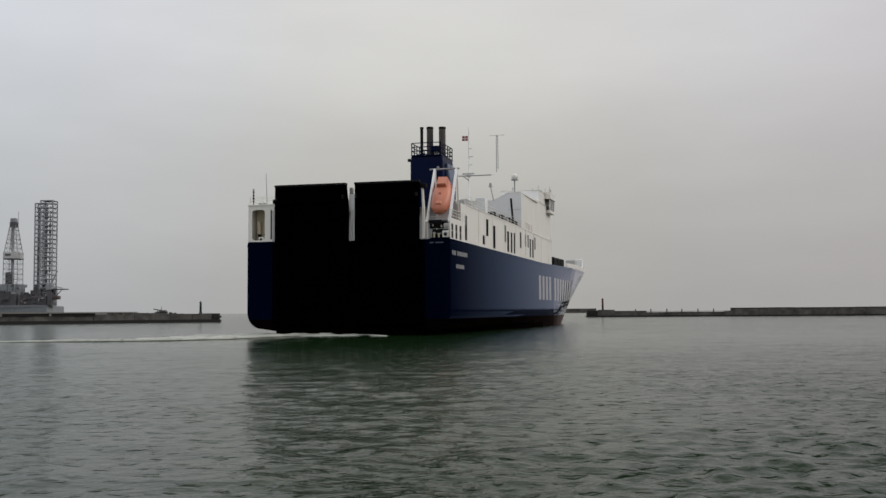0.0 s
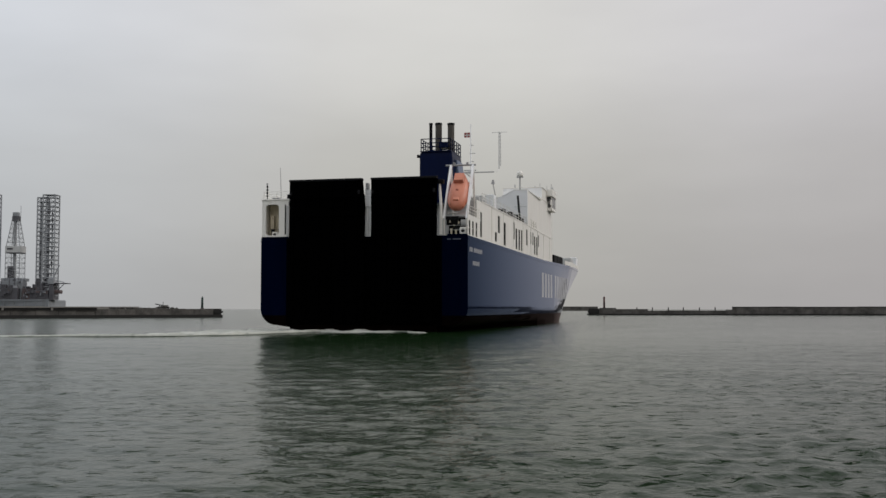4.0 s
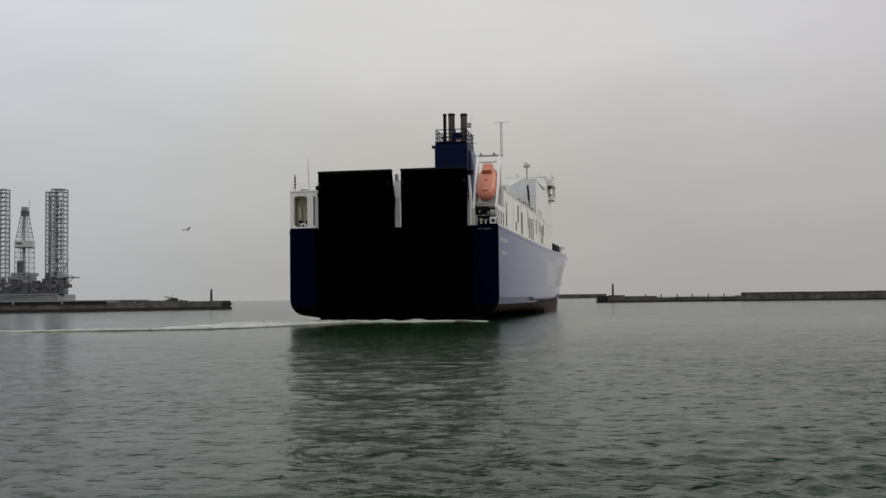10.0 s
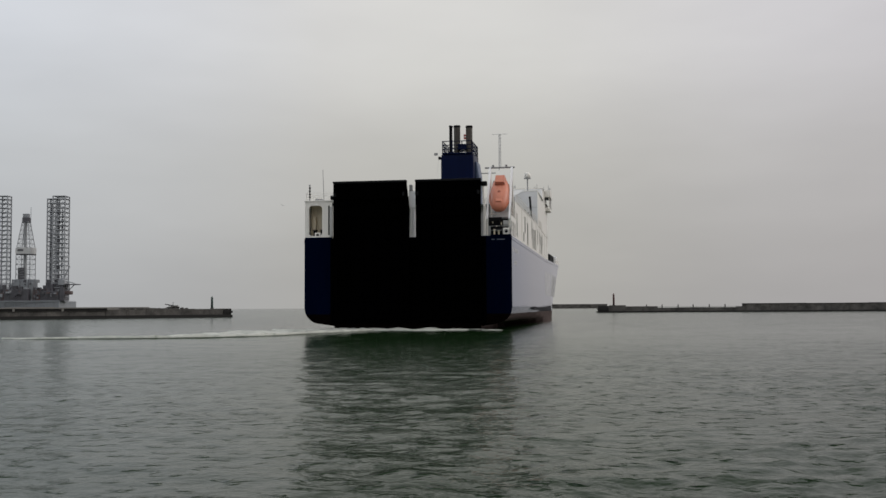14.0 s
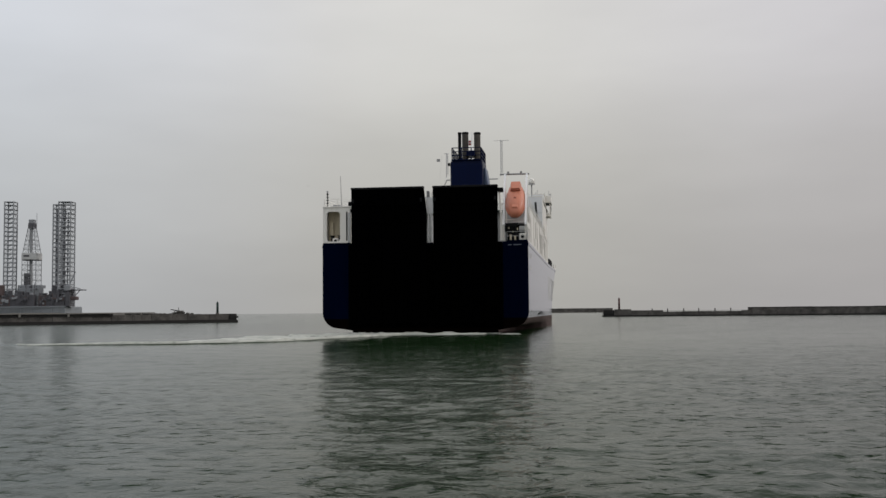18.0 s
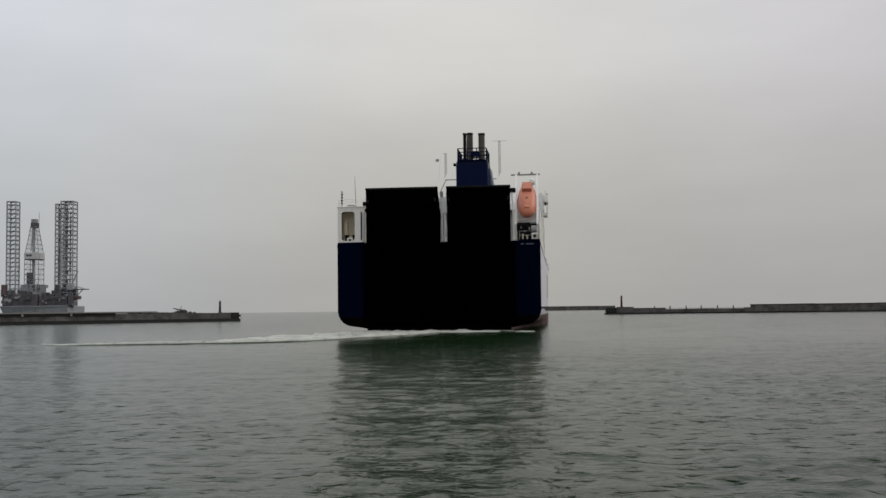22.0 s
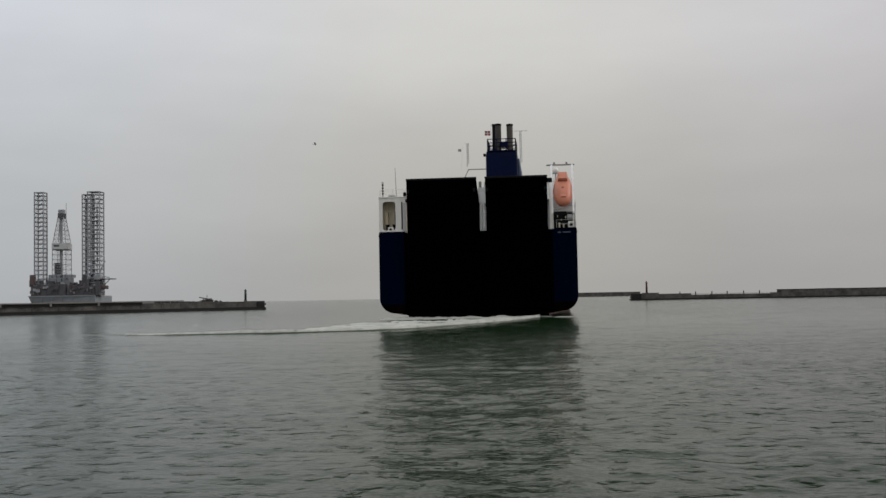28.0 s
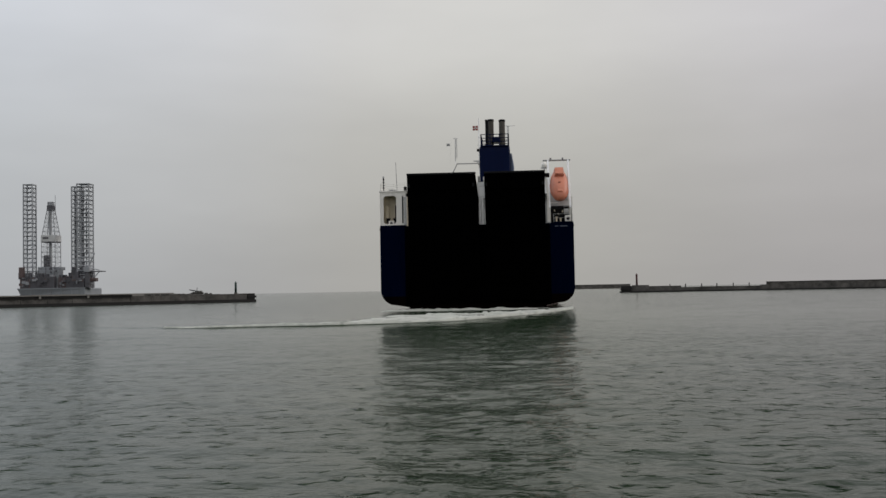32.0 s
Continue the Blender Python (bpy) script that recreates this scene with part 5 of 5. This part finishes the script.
    for (za, ha), (zb, hb), n in (((22.5, 4.7), (39.5, 4.6), 5), ((43.5, 4.4), (61.5, 1.9), 6)):
        for sx in (-1, 1):
            for sy in (-1, 1):
                part("derrick_leg", rod((cx + sx * ha, cy + sy * ha, za), (cx + sx * hb, cy + sy * hb, zb), 0.25, n=6), RIG_STEEL, der)
        for k in range(n + 1):
            f = k / n
            hh, z = ha + (hb - ha) * f, za + (zb - za) * f
            cs = [(cx - hh, cy - hh), (cx + hh, cy - hh), (cx + hh, cy + hh), (cx - hh, cy + hh)]
            for p, q in zip(cs, cs[1:] + cs[:1]):
                part("girt", rod((*p, z), (*q, z), 0.12, n=5), DERRICK, der)
                if k < n:
                    h2, z2 = ha + (hb - ha) * (k + 1) / n, za + (zb - za) * (k + 1) / n
                    q2 = (cx + (q[0] - cx) / hh * h2, cy + (q[1] - cy) / hh * h2)
                    p2 = (cx + (p[0] - cx) / hh * h2, cy + (p[1] - cy) / hh * h2)
                    part("brace", rod((*p, z), (*q2, z2), 0.085, n=4), DERRICK, der)
                    part("brace", rod((*q, z), (*p2, z2), 0.085, n=4), DERRICK, der)
    wind = part("wind_wall", box(cx - 5.0, cx + 5.2, cy - 4.9, cy + 4.6, 39.5, 43.8, 0.1), RIG_WHITE, der, "white racking board wall")
    part("dark_sign", box(cx - 3.6, cx + 0.2, cy - 4.98, cy - 4.9, 41.3, 42.6), RIG_DARK, wind)
    part("wind_wall_lip", box(cx - 4.8, cx + 5.0, cy - 4.7, cy + 4.7, 39.0, 39.5), RIG_DARK, wind)
    part("crown_block", box(cx - 2.1, cx + 2.1, cy - 2, cy + 2, 60.5, 64.0, 0.2), RIG_DARK, der)
    part("crown_frame", box(cx - 1.8, cx + 1.8, cy - 1.7, cy + 1.7, 64.0, 66.5, 0.1), RIG_STEEL, der)
    part("crown_pole", rod((cx + 3.0, cy, 58), (cx + 3.0, cy, 71.0), 0.16, n=6), RIG_STEEL, der)
    part("top_drive", box(cx - 1.2, cx + 0.2, cy - 1, cy + 1, 23, 60.5), DERRICK, der)
    part("pipe_rack", box(cx - 4.0, cx - 0.4, cy - 3, cy + 3, 22.5, 30.5, 0.3), RIG_DARK, der)
    # cranes, boat platform and outrigger at the rig's end
    part("crane_boom", rod((25.5, -15, 21.0), (30.0, -15, 31.0), 0.45, n=6), RIG_STEEL, rig, "grey crane boom")
    part("crane_cab", box(23.0, 27.0, -16.5, -13.5, 18.5, 22.0, 0.2), RIG_STEEL, rig)
    part("crane_boom", rod((24.0, -15, 22.0), (33.5, -15, 19.6), 0.30, n=6), RIG_STEEL, rig, "grey crane boom")
    heli = part("outrigger_platform", box(25.5, 35.5, -16, -9, 18.6, 19.2, 0.1), RIG_DARK, rig, "dark platform reaching beyond the hull")
    for x in (29, 33):
        part("strut", rod((x - 1, -12, 18.6), (26, -12, 12.0), 0.25, n=6), RIG_DARK, heli)
    part("lifeboat_davit", box(26.5, 31.5, -16, -12, 12.2, 14.6, 0.5), RIG_RUST, rig, "dull red lifeboat in its davit")
    part("stair_tower", box(24.6, 27.4, -18, -15, 8.2, 17.0, 0.15), RIG_DARK, rig)
    return rig


rig = drilling_rig()


# ---------------------------------------------------------------- wash at the stern and the wake's foam line
def foam_field(name, cols, rows, place, dense, height):
    """A broken sheet of foam: place(i, j) gives the plan point, dense() above 0 where there is foam, height() its top. Rims dip below the water."""
    keep = [[dense(*place(i, j), i, j) > 0 for j in range(rows)] for i in range(cols)]
    cells = [(i, j) for i in range(cols - 1) for j in range(rows - 1) if keep[i][j] and keep[i + 1][j] and keep[i][j + 1] and keep[i + 1][j + 1]]
    full = set(cells)
    index, co, faces = {}, [], []
    for i, j in cells:
        quad = []
        for a, b in ((i, j), (i + 1, j), (i + 1, j + 1), (i, j + 1)):
            if (a, b) not in index:
                index[a, b] = len(co)
                inside = all(c in full for c in ((a, b), (a - 1, b), (a, b - 1), (a - 1, b - 1)))
                x, y = place(a, b)
                co.append((x, y, height(x, y, a, b) if inside else 0.02))
            quad.append(index[a, b])
        faces.append(quad)
    me = bpy.data.meshes.new(name)
    me.from_pydata(co, [], faces)
    me.polygons.foreach_set("use_smooth", [True] * len(faces))
    me.materials.append(FOAM)
    return new(name, me)


def streaks(x, y, sx, sy, seed):
    """Noise drawn out along x."""
    return noise.noise(Vector((x * sx, y * sy, seed))) + 0.5 * noise.noise(Vector((x * sx * 2.6, y * sy * 2.6, seed + 5))) + 0.35 * noise.noise(Vector((x * sx * 7.5, y * sy * 5.5, seed + 8)))


def stern_wash():
    """Churned water thrown up close behind the transom, thickest at the port side."""
    def place(i, j):
        return -12.6 + 0.16 * i, -9.0 + 0.16 * j

    def dense(x, y, i, j):
        side = smooth01(-12.6, -9.5, x) * (1 - 0.6 * smooth01(5.0, 12.0, x))
        near = smooth01(-9.0, -1.0, y) * (1 - smooth01(0.2, 1.0, y))
        return side * near * 1.15 + 0.8 * streaks(x, y, 0.22, 0.42, 2.0) - 0.76

    def height(x, y, i, j):
        return 0.08 + 0.20 * smooth01(-5.0, -1.2, y) * max(0.0, 0.35 + streaks(x, y, 0.55, 0.6, 9.0)) * (1 - 0.6 * smooth01(2, 8, x))

    ob = foam_field("stern_wash", 150, 62, place, dense, height)
    return tagged(ob, "churned white water close behind the ship's stern", "foam", kind="stuff")


WAKE = [(-90, 118), (-62, 104), (-42, 91), (-31, 83), (-22, 76.5), (-16, 75.8), (-10, 76.3), (-4, 78.5), (0, 84), (4.5, 95), (8, 107), (11, 119)]


def wake_points(step=0.35):
    """Evenly spaced points along the wash's front, with a little waver."""
    pts = []
    for k in range(len(WAKE) - 1):
        p0, p1, p2, p3 = (Vector(WAKE[min(max(i, 0), len(WAKE) - 1)]) for i in (k - 1, k, k + 1, k + 2))
        n = max(2, int((p2 - p1).length / step))
        for q in range(n):
            t = q / n
            p = 0.5 * (2 * p1 + (p2 - p0) * t + (2 * p0 - 5 * p1 + 4 * p2 - p3) * t * t + (3 * p1 - p0 - 3 * p2 + p3) * t ** 3)
            p = p + Vector((0, 0.55 * noise.noise(Vector((p.x * 0.22, 3.1, 0))) + 0.16 * noise.noise(Vector((p.x * 1.1, 8.1, 0)))))
            pts.append(p)
    return pts


def swell(x):
    """Height of the wash's front."""
    return 0.11 * smooth01(-38, -12, x) * (1 - 0.6 * smooth01(2, 9, x)) * (1 + 0.3 * noise.noise(Vector((x * 0.4, 5.0, 0))))


def wake_line():
    """The low wave at the edge of the wash, steep in front, with foam on its crest and in streaks behind it, curving out over the harbour."""
    pts = wake_points()
    wake = new("wake")
    tagged(wake, "low wash wave with a white foam crest behind the ship", "wake")
    rows = []
    for k, p in enumerate(pts):
        d = (pts[min(k + 1, len(pts) - 1)] - pts[max(k - 1, 0)]).normalized()
        back = Vector((-d.y, d.x))
        h = swell(p.x)
        rows.append([(*(p + back * off), z) for off, z in ((-0.60, -0.05), (-0.20, h * 0.45), (0.0, h), (0.25, h * 0.95), (1.2, h * 0.6), (3.5, -0.05))])
    part("swell", loft(rows, close_ends=False, closed=False), WATER, wake, "smooth dark front of the wash wave", smooth=True)
    line = [p for p in pts if p.x > -48]
    offs = [-0.12, 0.0] + [0.14 * k for k in range(1, 16)] + [2.4 + 0.6 * k for k in range(74)]

    def place(i, j):
        p = line[i]
        return p.x, min(p.y + offs[j], 119.5)

    def dense(x, y, i, j):
        off = offs[j]
        # a thin crest far out, a broad broken band close to the ship
        wide = 0.18 + 0.36 * smooth01(-30, -16, x) + 26.0 * smooth01(-19, -8, x)
        body = math.exp(-max(0.0, off) / wide) * (0.38 + 0.62 * smooth01(-43, -15, x))
        return body + 0.62 * streaks(x, y, 0.13, 0.22, 4.0) - 0.56

    def height(x, y, i, j):
        off = max(0.0, offs[j])
        rise = swell(x) * max(0.0, 1 - off / 3.0) + 0.07 + 0.05 * smooth01(-22, -10, x)
        return rise + 0.14 * smooth01(-24, -8, x) * max(0.0, 0.2 + streaks(x, y, 0.4, 0.4, 11.0))

    foam = foam_field("foam_crest", len(line), len(offs), place, dense, height)
    foam.parent = wake
    tagged(foam, "white foam crest breaking up into streaks", kind="stuff")
    return wake


wash = stern_wash()
wake = wake_line()


# ---------------------------------------------------------------- gulls
def gull(label):
    bird = new("gull")
    tagged(bird, label, "gull", group="gulls over the harbour")
    rings = []
    for y, r, z in ((-0.30, 0.015, 0.02), (-0.18, 0.05, 0.01), (-0.05, 0.075, 0.0), (0.08, 0.07, 0.0), (0.17, 0.045, 0.02), (0.23, 0.042, 0.035), (0.28, 0.012, 0.03)):
        rings.append([(r * math.cos(2 * math.pi * k / 10), y, z + r * math.sin(2 * math.pi * k / 10)) for k in range(10)])
    part("body", loft(rings), GULL_WHITE, bird, smooth=True)
    part("beak", rod((0, 0.27, 0.03), (0, 0.33, 0.02), 0.012, r2=0.003, n=6), ORANGE, bird)
    part("tail", loft([[(-0.03, -0.28, 0.02), (0.03, -0.28, 0.02), (0.03, -0.28, 0.03), (-0.03, -0.28, 0.03)], [(-0.08, -0.42, 0.02), (0.08, -0.42, 0.02), (0.08, -0.42, 0.025), (-0.08, -0.42, 0.025)]]), GULL_WHITE, bird)
    for s in (-1, 1):
        rows = []
        for x, y0, y1, z in ((0.04, -0.10, 0.10, 0.02), (0.25, -0.07, 0.14, 0.13), (0.42, -0.08, 0.11, 0.15), (0.60, -0.12, 0.02, 0.10), (0.70, -0.16, -0.12, 0.05)):
            rows.append([(s * x, y0, z), (s * x, y1, z), (s * x, (y0 + y1) / 2, z + 0.018)])
        part("wing", loft(rows), GULL_GREY, bird)
    return bird


gull_a = gull("grey and white gull gliding past the drilling rig")
gull_b = gull("grey and white gull wheeling above the ship")


# ---------------------------------------------------------------- motion
GULL_A = [(0, -197.4, 160.0, 3.2, 15, -110), (7, -60.2, 110.0, 4.0, -12, -113), (8.5, -35.4, 90.0, 5.6, 15, -124), (9, -30.4, 90.0, 6.8, -12, -76), (9.5, -27.4, 92.0, 7.8, 15, -51), (10, -24.2, 95.0, 9.0, -12, -36), (10.5, -21.7, 100.0, 10.2, 15, -13), (11, -20.8, 110.0, 11.6, -12, 6), (13, -29.0, 170.0, 17.8, 15, 8), (15, -50.3, 320.0, 36.7, -12, 7), (20, -97.7, 700.0, 90.9, 15, 7), (32, -156.3, 1200.0, 130.6, -12, 7)]
GULL_B = [(0, 2.4, 260.0, 23.9, 15, 167), (20, -2.2, 240.0, 20.6, -12, 176), (22, -1.6, 200.0, 18.6, 15, 179), (22.5, -3.8, 170.0, 21.3, -12, 174), (23, -8.9, 130.0, 19.5, 15, 166), (23.5, -16.5, 120.0, 20.0, -12, 125), (24, -22.9, 120.0, 21.2, 15, 70), (24.5, -29.9, 125.0, 22.2, -12, 39), (25, -38.9, 140.0, 24.9, 15, 18), (26.3, -41.5, 160.0, 27.0, -12, -28), (27.5, -26.9, 160.0, 26.7, 15, -100), (28, -27.6, 170.0, 28.1, -12, -95), (29, -25.3, 230.0, 34.4, 15, -75), (30.5, -20.7, 190.0, 29.4, -12, 20), (31, -24.5, 190.0, 27.4, 15, 85), (32, -130.3, 800.0, 103.9, -12, 10)]


def motions():
    walk(ship, [(t, pose(x, y, 0, 0, 0, h)) for t, x, y, h in SHIP_ROWS])
    # the churned water lags to port while the ship swings
    walk(wash, [(t, pose(x, y, 0, 0, 0, h) @ pose(-5.0 * max(0.0, 1 - t / 9.0), 0, 0)) for t, x, y, h in SHIP_ROWS])
    walk(wake, [(0, pose(-19, 18, 0)), (6, pose(-17, 15, 0)), (19, pose(-13, 9, 0)), (32, pose(0, 0, 0))])
    walk(gull_a, [(t, pose(x, y, z, 0, lean, h)) for t, x, y, z, lean, h in GULL_A])
    walk(gull_b, [(t, pose(x, y, z, 0, lean, h)) for t, x, y, z, lean, h in GULL_B])
    walk(water, [(0, pose(0, 0, 0)), (32, pose(1.5, -7.0, 0))])


motions()
